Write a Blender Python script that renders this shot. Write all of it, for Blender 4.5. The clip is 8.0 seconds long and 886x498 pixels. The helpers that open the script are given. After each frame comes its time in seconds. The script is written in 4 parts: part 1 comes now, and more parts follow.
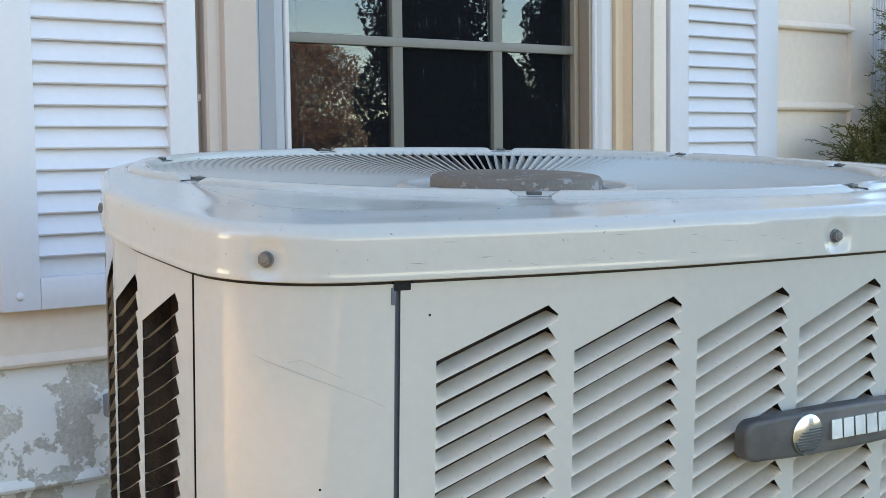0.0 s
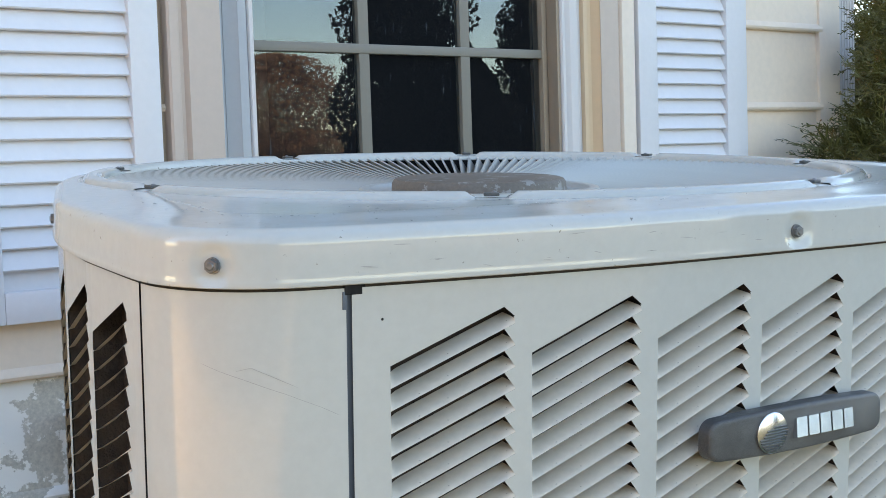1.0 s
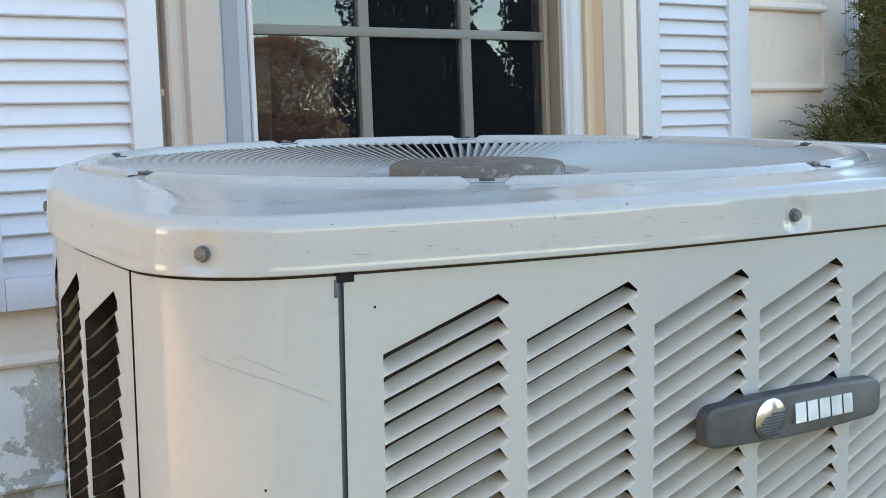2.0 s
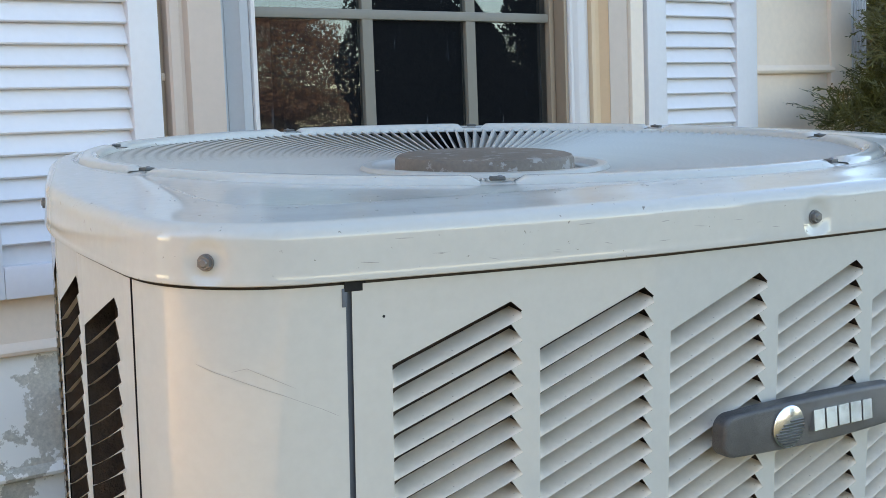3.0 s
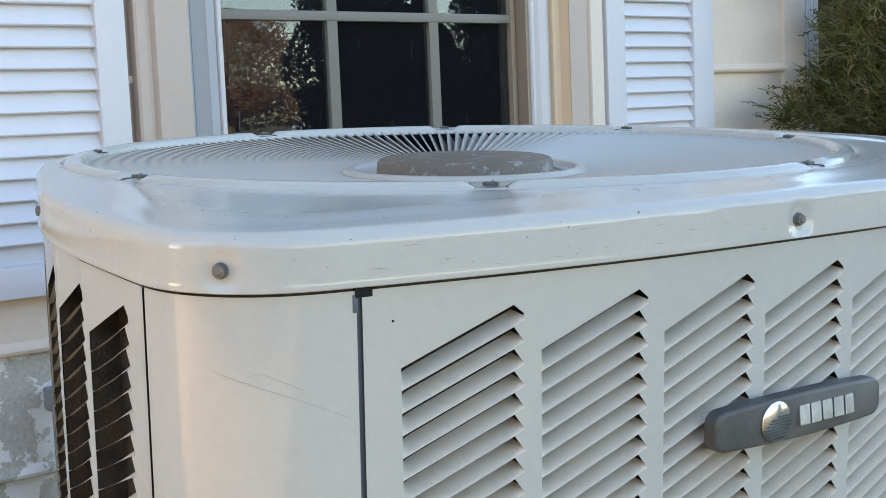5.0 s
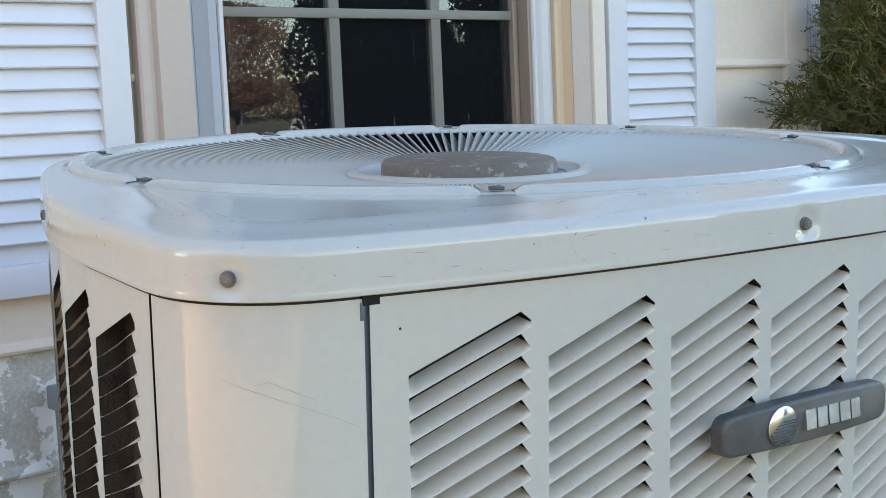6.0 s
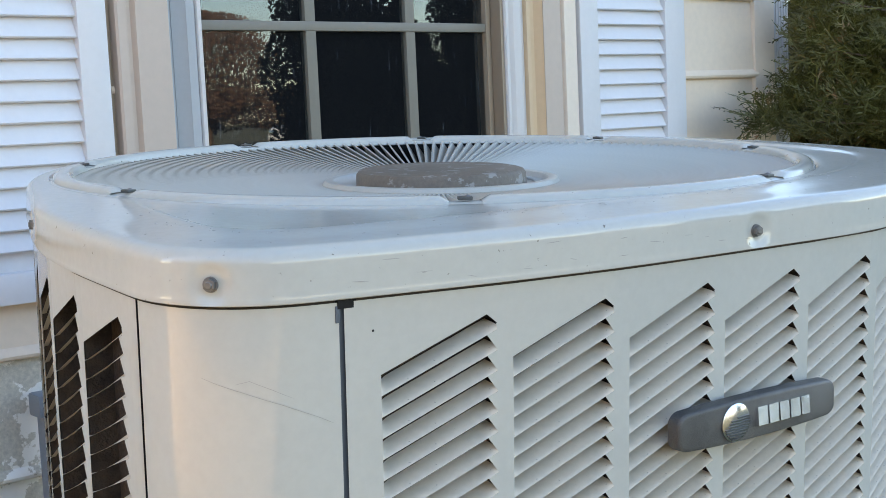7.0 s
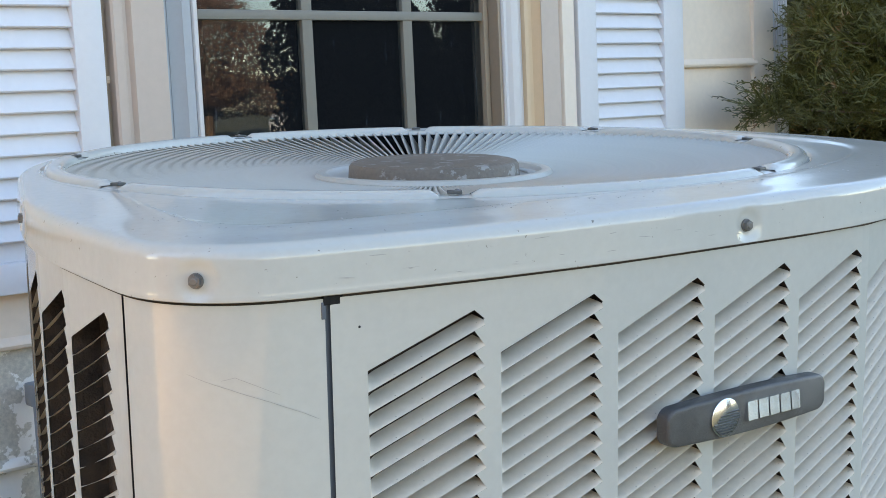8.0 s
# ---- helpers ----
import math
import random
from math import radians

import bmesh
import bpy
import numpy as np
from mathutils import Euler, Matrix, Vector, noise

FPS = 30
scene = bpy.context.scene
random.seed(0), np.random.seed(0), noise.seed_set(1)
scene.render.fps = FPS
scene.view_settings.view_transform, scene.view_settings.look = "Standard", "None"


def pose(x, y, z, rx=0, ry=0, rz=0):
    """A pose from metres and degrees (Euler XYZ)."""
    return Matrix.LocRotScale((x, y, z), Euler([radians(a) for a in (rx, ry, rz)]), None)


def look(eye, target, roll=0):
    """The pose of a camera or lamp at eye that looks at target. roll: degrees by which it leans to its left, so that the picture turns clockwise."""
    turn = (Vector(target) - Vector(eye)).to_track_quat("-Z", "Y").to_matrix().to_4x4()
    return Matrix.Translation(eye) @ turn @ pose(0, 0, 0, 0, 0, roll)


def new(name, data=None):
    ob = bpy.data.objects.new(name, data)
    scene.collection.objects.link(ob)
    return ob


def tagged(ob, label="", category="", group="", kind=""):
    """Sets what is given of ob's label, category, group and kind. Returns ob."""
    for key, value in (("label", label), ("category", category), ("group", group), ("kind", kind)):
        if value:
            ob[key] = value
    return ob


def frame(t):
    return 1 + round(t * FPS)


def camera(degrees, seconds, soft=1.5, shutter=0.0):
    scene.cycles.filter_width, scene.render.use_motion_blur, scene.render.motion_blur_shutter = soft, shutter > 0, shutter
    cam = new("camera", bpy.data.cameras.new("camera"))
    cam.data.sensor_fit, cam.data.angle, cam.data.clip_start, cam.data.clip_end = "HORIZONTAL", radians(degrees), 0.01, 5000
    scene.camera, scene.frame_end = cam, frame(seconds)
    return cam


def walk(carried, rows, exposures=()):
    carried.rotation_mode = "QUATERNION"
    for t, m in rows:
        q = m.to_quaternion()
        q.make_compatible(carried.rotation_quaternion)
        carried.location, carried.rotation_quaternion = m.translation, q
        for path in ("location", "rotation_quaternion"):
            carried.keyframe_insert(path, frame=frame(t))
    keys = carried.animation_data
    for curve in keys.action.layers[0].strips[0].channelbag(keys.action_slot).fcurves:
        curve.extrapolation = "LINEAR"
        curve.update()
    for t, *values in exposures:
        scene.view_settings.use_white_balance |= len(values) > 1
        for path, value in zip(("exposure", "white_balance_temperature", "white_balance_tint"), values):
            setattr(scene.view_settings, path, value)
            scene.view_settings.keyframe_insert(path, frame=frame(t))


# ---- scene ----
cam = camera(38.0, 8.0, soft=0.6)
PATH = [
    (0, (-2.5895, -2.0999, 0.9515), (-1.4032, -0.4967, 0.8009), -0.76),
    (0.5, (-2.5801, -2.1050, 0.9413), (-1.3747, -0.5136, 0.8216), -1.61),
    (1, (-2.5663, -2.0973, 0.9457), (-1.3539, -0.5126, 0.8081), -1.87),
    (1.5, (-2.5561, -2.0953, 0.9432), (-1.3462, -0.5105, 0.7867), -2.07),
    (1.7, (-2.5547, -2.0954, 0.9453), (-1.3472, -0.5089, 0.7865), -2.12),
    (2.8, (-2.5549, -2.0803, 0.9524), (-1.3586, -0.4892, 0.7592), -2.12),
    (3, (-2.5428, -2.0700, 0.9639), (-1.3431, -0.4825, 0.7624), -2.12),
    (3.5, (-2.5662, -2.0509, 0.9791), (-1.3613, -0.4694, 0.7619), -2.18),
    (4, (-2.5716, -2.0418, 0.9641), (-1.3564, -0.4692, 0.7402), -2.26),
    (4.5, (-2.5842, -2.0646, 0.9729), (-1.3202, -0.5291, 0.7613), -2.27),
    (4.7, (-2.5825, -2.0659, 0.9732), (-1.3192, -0.5296, 0.7639), -2.36),
    (5.8, (-2.5859, -2.0620, 0.9779), (-1.3257, -0.5240, 0.7624), -2.48),
    (6, (-2.5849, -2.0615, 0.9822), (-1.3245, -0.5245, 0.7609), -2.50),
    (6.5, (-2.6174, -2.1002, 0.9891), (-1.3246, -0.5879, 0.7846), -2.54),
    (7, (-2.6128, -2.1036, 0.9862), (-1.3249, -0.5879, 0.7767), -2.61),
    (7.5, (-2.6078, -2.1040, 0.9875), (-1.3210, -0.5887, 0.7681), -2.62),
    (8, (-2.6033, -2.1072, 0.9913), (-1.3191, -0.5913, 0.7615), -2.59),
]
walk(cam, [(t, look(eye, target, roll)) for t, eye, target, roll in PATH], [(0.0, 2.11, 7750, 14), (8.0, 2.11, 7750, 14)])

# ---- world and light: open shade on the north face, low warm sun behind the house ----
SUN_ELEVATION, SUN_AZIMUTH = radians(25), radians(-41)
world = bpy.data.worlds.new("sky")
scene.world = world
world.use_nodes = True
wn = world.node_tree
sky = wn.nodes.new("ShaderNodeTexSky")
sky.sky_type = "NISHITA"
sky.sun_disc = False
sky.sun_elevation, sky.sun_rotation = SUN_ELEVATION, SUN_AZIMUTH
sky.air_density, sky.dust_density, sky.ozone_density = 1.0, 0.3, 2.6
wn.nodes["Background"].inputs["Strength"].default_value = 0.15
wn.links.new(sky.outputs["Color"], wn.nodes["Background"].inputs["Color"])
sun = new("sun", bpy.data.lights.new("sun", "SUN"))
sun.data.energy, sun.data.angle, sun.data.color = 4.5, radians(0.6), (1.0, 0.80, 0.58)
sun_way = Vector((math.sin(SUN_AZIMUTH) * math.cos(SUN_ELEVATION), math.cos(SUN_AZIMUTH) * math.cos(SUN_ELEVATION), math.sin(SUN_ELEVATION)))
sun.matrix_world = look(sun_way * 30, (0, 0, 0))

# ---- materials ----


def material(name, color, rough=0.5, metal=0.0, grain=40.0, tone=0.08, stain=None, stain_scale=3.0, stain_cut=(0.5, 0.7),
             bump=0.1, bump_scale=200.0, spec=0.5, stretch=(1, 1, 1), rnd=0.0, coat=0.0, fine=0.5, film=0.0):
    """Principled surface: base colour varied at two scales, optional stain of its own shape, fine relief."""
    m = bpy.data.materials.new(name)
    m.use_nodes = True
    nt = m.node_tree
    n, l = nt.nodes, nt.links
    b = n["Principled BSDF"]
    b.inputs["Metallic"].default_value = metal
    b.inputs["Specular IOR Level"].default_value = spec
    b.inputs["Coat Weight"].default_value = coat
    tc = n.new("ShaderNodeTexCoord")
    mp = n.new("ShaderNodeMapping")
    mp.inputs["Scale"].default_value = stretch
    l.new(tc.outputs["Object"], mp.inputs["Vector"])

    def noise_tex(scale, detail=4.0, rough_=0.6):
        t = n.new("ShaderNodeTexNoise")
        t.inputs["Scale"].default_value, t.inputs["Detail"].default_value, t.inputs["Roughness"].default_value = scale, detail, rough_
        l.new(mp.outputs["Vector"], t.inputs["Vector"])
        return t

    def mixer(kind, fac, a, c):
        x = n.new("ShaderNodeMix")
        x.data_type, x.blend_type = "RGBA", kind
        for sock, v in ((x.inputs[0], fac), (x.inputs[6], a), (x.inputs[7], c)):
            if hasattr(v, "links"):
                l.new(v, sock)
            else:
                sock.default_value = v
        return x.outputs[2]

    big, small = noise_tex(grain * 0.06, 3), noise_tex(grain * 4, 3)
    ramp = n.new("ShaderNodeMapRange")
    ramp.inputs["From Min"].default_value, ramp.inputs["From Max"].default_value = 0.3, 0.7
    ramp.inputs["To Min"].default_value, ramp.inputs["To Max"].default_value = 1 - tone, 1 + tone
    l.new(big.outputs["Fac"], ramp.inputs["Value"])
    ramp2 = n.new("ShaderNodeMapRange")
    ramp2.inputs["From Min"].default_value, ramp2.inputs["From Max"].default_value = 0.3, 0.7
    ramp2.inputs["To Min"].default_value, ramp2.inputs["To Max"].default_value = 1 - tone * fine, 1 + tone * fine
    l.new(small.outputs["Fac"], ramp2.inputs["Value"])
    mul = n.new("ShaderNodeMath")
    mul.operation = "MULTIPLY"
    l.new(ramp.outputs["Result"], mul.inputs[0])
    l.new(ramp2.outputs["Result"], mul.inputs[1])
    val = mul.outputs[0]
    if rnd:
        oi = n.new("ShaderNodeObjectInfo")
        rr = n.new("ShaderNodeMapRange")
        rr.inputs["To Min"].default_value, rr.inputs["To Max"].default_value = 1 - rnd, 1 + rnd
        l.new(oi.outputs["Random"], rr.inputs["Value"])
        m2 = n.new("ShaderNodeMath")
        m2.operation = "MULTIPLY"
        l.new(val, m2.inputs[0])
        l.new(rr.outputs["Result"], m2.inputs[1])
        val = m2.outputs[0]
    vm = n.new("ShaderNodeVectorMath")
    vm.operation = "SCALE"
    vm.inputs[0].default_value = color
    l.new(val, vm.inputs["Scale"])
    out = vm.outputs["Vector"]
    b.inputs["Roughness"].default_value = rough
    if stain:
        st = noise_tex(stain_scale, 6, 0.65)
        sr = n.new("ShaderNodeMapRange")
        sr.inputs["From Min"].default_value, sr.inputs["From Max"].default_value = stain_cut
        l.new(st.outputs["Fac"], sr.inputs["Value"])
        out = mixer("MIX", sr.outputs["Result"], out, (*stain, 1))
    l.new(out, b.inputs["Base Color"])
    rv = n.new("ShaderNodeMapRange")
    rv.inputs["To Min"].default_value, rv.inputs["To Max"].default_value = rough * 0.8, min(1, rough * 1.25)
    l.new(small.outputs["Fac"], rv.inputs["Value"])
    l.new(rv.outputs["Result"], b.inputs["Roughness"])
    if film:  # settled dust dulls the faces that look up
        ge, sp, up, ad = n.new("ShaderNodeNewGeometry"), n.new("ShaderNodeSeparateXYZ"), n.new("ShaderNodeMapRange"), n.new("ShaderNodeMath")
        l.new(ge.outputs["Normal"], sp.inputs[0])
        up.inputs["From Min"].default_value, up.inputs["From Max"].default_value, up.inputs["To Max"].default_value = 0.75, 0.98, film
        l.new(sp.outputs["Z"], up.inputs["Value"])
        l.new(rv.outputs["Result"], ad.inputs[0])
        l.new(up.outputs["Result"], ad.inputs[1])
        l.new(ad.outputs[0], b.inputs["Roughness"])
    if bump:
        bt = noise_tex(bump_scale, 3)
        bp = n.new("ShaderNodeBump")
        bp.inputs["Strength"].default_value, bp.inputs["Distance"].default_value = bump, 0.002
        l.new(bt.outputs["Fac"], bp.inputs["Height"])
        l.new(bp.outputs["Normal"], b.inputs["Normal"])
    return m


M_PAINT = material("unit_paint", (0.55, 0.54, 0.492), 0.09, grain=30, tone=0.05, bump=0.015, bump_scale=16, spec=0.7)
M_LID = material("lid_paint", (0.55, 0.54, 0.488), 0.055, grain=30, tone=0.05, bump=0.02, bump_scale=14, spec=0.55, coat=0.08, film=0.11, stain=(0.22, 0.20, 0.17), stain_scale=170, stain_cut=(0.668, 0.70))
# base lighter and warmer than the panels for light on the strips; specks are dust
M_LOUVER = material("dusty_warm_lit_louver", (0.68, 0.605, 0.49), 0.40, grain=40, tone=0.10, stain=(0.33, 0.29, 0.23), stain_scale=240, stain_cut=(0.66, 0.72), bump=0.05, bump_scale=120)
M_FIN = material("grille_paint", (0.50, 0.475, 0.42), 0.3, grain=30, tone=0.06)
M_CAP = material("motor_cap_rust", (0.19, 0.15, 0.115), 0.55, grain=60, tone=0.3, stain=(0.30, 0.28, 0.25), stain_scale=55, stain_cut=(0.57, 0.61), bump=0.4, bump_scale=150)
M_BADGE = material("badge_grey", (0.105, 0.102, 0.096), 0.42, grain=350, tone=0.45, bump=0.3, bump_scale=1500, fine=0.9)
M_CHROME = material("chrome", (0.72, 0.73, 0.75), 0.2, metal=1.0, tone=0.02, bump=0)
M_ZINC = material("zinc_screw", (0.22, 0.215, 0.21), 0.42, metal=0.6, tone=0.2, grain=200)
M_BLACK = material("black_marks_and_void_shade", (0.005, 0.005, 0.005), 0.8, tone=0.1)
M_COIL = material("dirty_coil", (0.062, 0.044, 0.031), 0.85, grain=50, tone=0.5, stain=(0.03, 0.022, 0.018), stain_scale=25, stain_cut=(0.45, 0.6), bump=0.8, bump_scale=300)
M_CLIP = material("clip_steel", (0.10, 0.10, 0.095), 0.5, metal=0.5, tone=0.3, grain=200)
M_STRIP = material("seam_strip", (0.10, 0.12, 0.145), 0.5, tone=0.05)
M_SHUT = material("shutter_vinyl", (0.77, 0.745, 0.745), 0.42, grain=20, tone=0.03, bump=0.06, bump_scale=90)
M_SIDING = material("beige_siding", (0.88, 0.71, 0.555), 0.55, grain=14, tone=0.06, bump=0.05, bump_scale=80)
M_STUCCO = material("peeling_base", (0.66, 0.60, 0.49), 0.85, grain=42, tone=0.34, stain=(0.90, 0.86, 0.78), stain_scale=13, stain_cut=(0.49, 0.51), bump=0.4, bump_scale=80)
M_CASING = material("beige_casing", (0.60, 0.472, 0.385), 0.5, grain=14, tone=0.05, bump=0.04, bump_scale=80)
M_VINYL = material("white_vinyl_frame", (0.68, 0.63, 0.60), 0.4, grain=20, tone=0.03)
M_MUNTIN = material("tan_muntin", (0.23, 0.205, 0.165), 0.5, grain=20, tone=0.05)
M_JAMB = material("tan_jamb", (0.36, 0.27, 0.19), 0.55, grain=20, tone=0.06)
# the frame's white vinyl coloured grey for its shaded left side
M_GREYED = material("shaded_white_vinyl", (0.43, 0.435, 0.44), 0.45, grain=20, tone=0.04)
# tan of the cove stands in for warm light bounced on to the moulding
M_COVE = material("warm_lit_cove", (0.72, 0.50, 0.31), 0.5, grain=14, tone=0.05)
M_DIRT = material("seam_dirt", (0.065, 0.048, 0.035), 0.9, grain=60, tone=0.4, bump=0.3)
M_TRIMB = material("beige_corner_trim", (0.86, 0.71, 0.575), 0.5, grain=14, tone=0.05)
M_PIPE = material("grey_conduit", (0.22, 0.25, 0.28), 0.45, grain=40, tone=0.08)
M_PAD = material("concrete_pad", (0.36, 0.35, 0.33), 0.9, grain=30, tone=0.15, bump=0.5)
M_GROUND = material("lawn_soil", (0.115, 0.115, 0.06), 0.95, grain=8, tone=0.35, stain=(0.09, 0.085, 0.04), stain_scale=0.9, bump=0.5, bump_scale=30)
M_LEAF = material("arborvitae_leaf", (0.125, 0.112, 0.024), 0.5, grain=14, tone=0.45, stain=(0.28, 0.14, 0.06), stain_scale=9, stain_cut=(0.59, 0.66), bump=0)
M_BARK = material("bark", (0.13, 0.085, 0.055), 0.9, grain=40, tone=0.3, bump=0.6)
M_ROOM = material("room_darkness", (0.012, 0.012, 0.015), 0.9, tone=0.1, bump=0)
M_ROOF = material("roof_shingle", (0.08, 0.075, 0.07), 0.9, tone=0.2)
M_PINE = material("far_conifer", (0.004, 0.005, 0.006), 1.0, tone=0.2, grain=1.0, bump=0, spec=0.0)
M_AUTUMN = material("far_brown_leaves", (0.20, 0.13, 0.10), 0.9, tone=0.3, grain=1.0, bump=0, spec=0.0)


def glass_material():
    m = bpy.data.materials.new("window_glass")
    m.use_nodes = True
    n, l = m.node_tree.nodes, m.node_tree.links
    n.remove(n["Principled BSDF"])
    tr, gl, mix, fr = n.new("ShaderNodeBsdfTransparent"), n.new("ShaderNodeBsdfGlossy"), n.new("ShaderNodeMixShader"), n.new("ShaderNodeFresnel")
    tr.inputs["Color"].default_value = (0.78, 0.80, 0.82, 1)
    gl.inputs["Roughness"].default_value = 0.004
    gl.inputs["Color"].default_value = (0.70, 0.78, 0.82, 1)
    fr.inputs["IOR"].default_value = 1.95
    # thin dried rain streaks on the pane
    tc, mp, ns, cut = n.new("ShaderNodeTexCoord"), n.new("ShaderNodeMapping"), n.new("ShaderNodeTexNoise"), n.new("ShaderNodeMapRange")
    mp.inputs["Scale"].default_value = (150, 1, 16)
    ns.inputs["Scale"].default_value, ns.inputs["Detail"].default_value = 1.0, 3.0
    cut.inputs["From Min"].default_value, cut.inputs["From Max"].default_value, cut.inputs["To Max"].default_value = 0.66, 0.80, 0.30
    # even bluish haze over the whole pane, put in to lighten its dark areas
    cut.inputs["To Min"].default_value = 0.018
    l.new(tc.outputs["Object"], mp.inputs["Vector"])
    l.new(mp.outputs["Vector"], ns.inputs["Vector"])
    l.new(ns.outputs["Fac"], cut.inputs["Value"])
    dirt, top = n.new("ShaderNodeBsdfDiffuse"), n.new("ShaderNodeMixShader")
    dirt.inputs["Color"].default_value = (0.46, 0.50, 0.56, 1)
    l.new(cut.outputs["Result"], top.inputs[0])
    l.new(dirt.outputs[0], top.inputs[2])
    l.new(fr.outputs["Fac"], mix.inputs[0])
    l.new(tr.outputs[0], mix.inputs[1])
    l.new(gl.outputs[0], mix.inputs[2])
    l.new(mix.outputs[0], top.inputs[1])
    l.new(top.outputs[0], n["Material Output"].inputs["Surface"])
    return m


M_GLASS = glass_material()

# ---- mesh helpers ----


def mesh_of(name, verts, faces, mat, smooth=False):
    me = bpy.data.meshes.new(name)
    me.from_pydata([tuple(v) for v in verts], [], faces)
    me.update()
    me.materials.append(mat)
    if smooth:
        me.polygons.foreach_set("use_smooth", [True] * len(me.polygons))
    return me


def add(name, me, parent=None, m=None, label=""):
    ob = new(name, me)
    if parent is not None:
        ob.parent = parent
    if m is not None:
        ob.matrix_local = m
    if label:
        ob["label"] = label
    return ob


def smooth_by_angle(me, degrees_=35):
    bm = bmesh.new()
    bm.from_mesh(me)
    bm.normal_update()
    for f in bm.faces:
        f.smooth = True
    for e in bm.edges:
        if len(e.link_faces) == 2 and e.calc_face_angle(0) > radians(degrees_):
            e.smooth = False
    bm.to_mesh(me)
    bm.free()
    return me


def box_mesh(name, x0, x1, y0, y1, z0, z1, mat, bevel=0.0):
    bm = bmesh.new()
    bmesh.ops.create_cube(bm, size=1)
    for v in bm.verts:
        v.co = ((x0 + x1) / 2 + v.co.x * (x1 - x0), (y0 + y1) / 2 + v.co.y * (y1 - y0), (z0 + z1) / 2 + v.co.z * (z1 - z0))
    if bevel:
        bmesh.ops.bevel(bm, geom=bm.edges[:], offset=bevel, segments=2, profile=0.6, affect="EDGES")
    me = bpy.data.meshes.new(name)
    bm.to_mesh(me)
    bm.free()
    me.materials.append(mat)
    if bevel:
        smooth_by_angle(me, 40)
    return me


def prism(name, profile, axis, lo, hi, mat, smooth=False):
    """Extrude a closed 2D profile along an axis: x (profile in y, z), y (x, z) or z (x, y)."""
    n = len(profile)
    def at(p, h):
        return (h, *p) if axis == "x" else (p[0], h, p[1]) if axis == "y" else (*p, h)
    verts = [at(p, lo) for p in profile] + [at(p, hi) for p in profile]
    faces = [(i, (i + 1) % n, (i + 1) % n + n, i + n) for i in range(n)] + [tuple(range(n))[::-1], tuple(range(n, 2 * n))]
    me = mesh_of(name, verts, faces, mat)
    bm = bmesh.new()
    bm.from_mesh(me)
    bmesh.ops.recalc_face_normals(bm, faces=bm.faces[:])
    bm.to_mesh(me)
    bm.free()
    return smooth_by_angle(me, 30) if smooth else me


def loft(name, loops, mat, closed=True, cap_end=False, smooth=True):
    n = len(loops[0])
    verts = [v for lp in loops for v in lp]
    faces = []
    for k in range(len(loops) - 1):
        for i in range(n if closed else n - 1):
            j = (i + 1) % n
            faces.append((k * n + i, k * n + j, (k + 1) * n + j, (k + 1) * n + i))
    if cap_end:
        faces.append(tuple(range((len(loops) - 1) * n, len(loops) * n)))
    me = mesh_of(name, verts, faces, mat)
    bm = bmesh.new()
    bm.from_mesh(me)
    bmesh.ops.recalc_face_normals(bm, faces=bm.faces[:])
    bm.to_mesh(me)
    bm.free()
    return smooth_by_angle(me, 38) if smooth else me


def tube(name, path, radius, mat, sides=10, taper=1.0):
    """A round tube along a list of points."""
    loops = []
    for i, p in enumerate(path):
        a, b = Vector(path[max(0, i - 1)]), Vector(path[min(len(path) - 1, i + 1)])
        q = (b - a).to_track_quat("Z", "Y")
        r = radius * (1 + (taper - 1) * i / max(1, len(path) - 1))
        loops.append([tuple(Vector(p) + q @ Vector((r * math.cos(2 * math.pi * k / sides), r * math.sin(2 * math.pi * k / sides), 0))) for k in range(sides)])
    return loft(name, loops, mat, cap_end=True)


# ---- ground ----
gv, gf = [], []
GN = 60
for i in range(GN + 1):
    for j in range(GN + 1):
        u, v = (i / GN - 0.5) * 2, (j / GN - 0.5) * 2
        x, y = math.copysign(abs(u) ** 3, u) * 400, math.copysign(abs(v) ** 3, v) * 400
        gv.append((x, y, 0.03 * noise.noise((x * 0.35, y * 0.35, 0)) - 0.03))
for i in range(GN):
    for j in range(GN):
        a = i * (GN + 1) + j
        gf.append((a, a + GN + 1, a + GN + 2, a + 1))
tagged(add("ground", mesh_of("ground", gv, gf, M_GROUND, True)), "dormant tan autumn lawn round the house", "ground", kind="structure")

# ---- house wall ----
HX0, HX1, HTOP = -4.4, 0.306, 5.6
WX0, WX1, WZ0, WZ1 = -1.397, -0.641, 0.72, 2.15
wall = tagged(new("wall_north"), "beige lap siding house wall with peeling lower course", "wall", kind="structure")
for nm, b in (("wall_panel", (HX0, WX0 - 0.06, 0.032, 0.2, -0.2, HTOP)), ("wall_panel", (WX1 + 0.16, HX1, 0.032, 0.2, -0.2, HTOP)),
              ("wall_panel", (WX0 - 0.06, WX1 + 0.16, 0.032, 0.2, -0.2, WZ0)), ("wall_panel", (WX0 - 0.06, WX1 + 0.16, 0.032, 0.2, WZ1, HTOP))):
    add(nm, box_mesh(nm, *b, M_SIDING), wall)


def siding_course(x0, x1, z0, z1, mat):
    """One lap of siding: leans out to its butt, with a rounded bead under it."""
    prof = [(0.031, z1), (0.004, z1), (-0.004, z0 + 0.022), (-0.006, z0 + 0.020), (-0.011, z0 + 0.014), (-0.013, z0 + 0.008),
            (-0.011, z0 + 0.003), (-0.006, z0 + 0.0), (0.031, z0 + 0.0)]
    return prism("siding_course", prof, "x", x0, x1, mat, True)


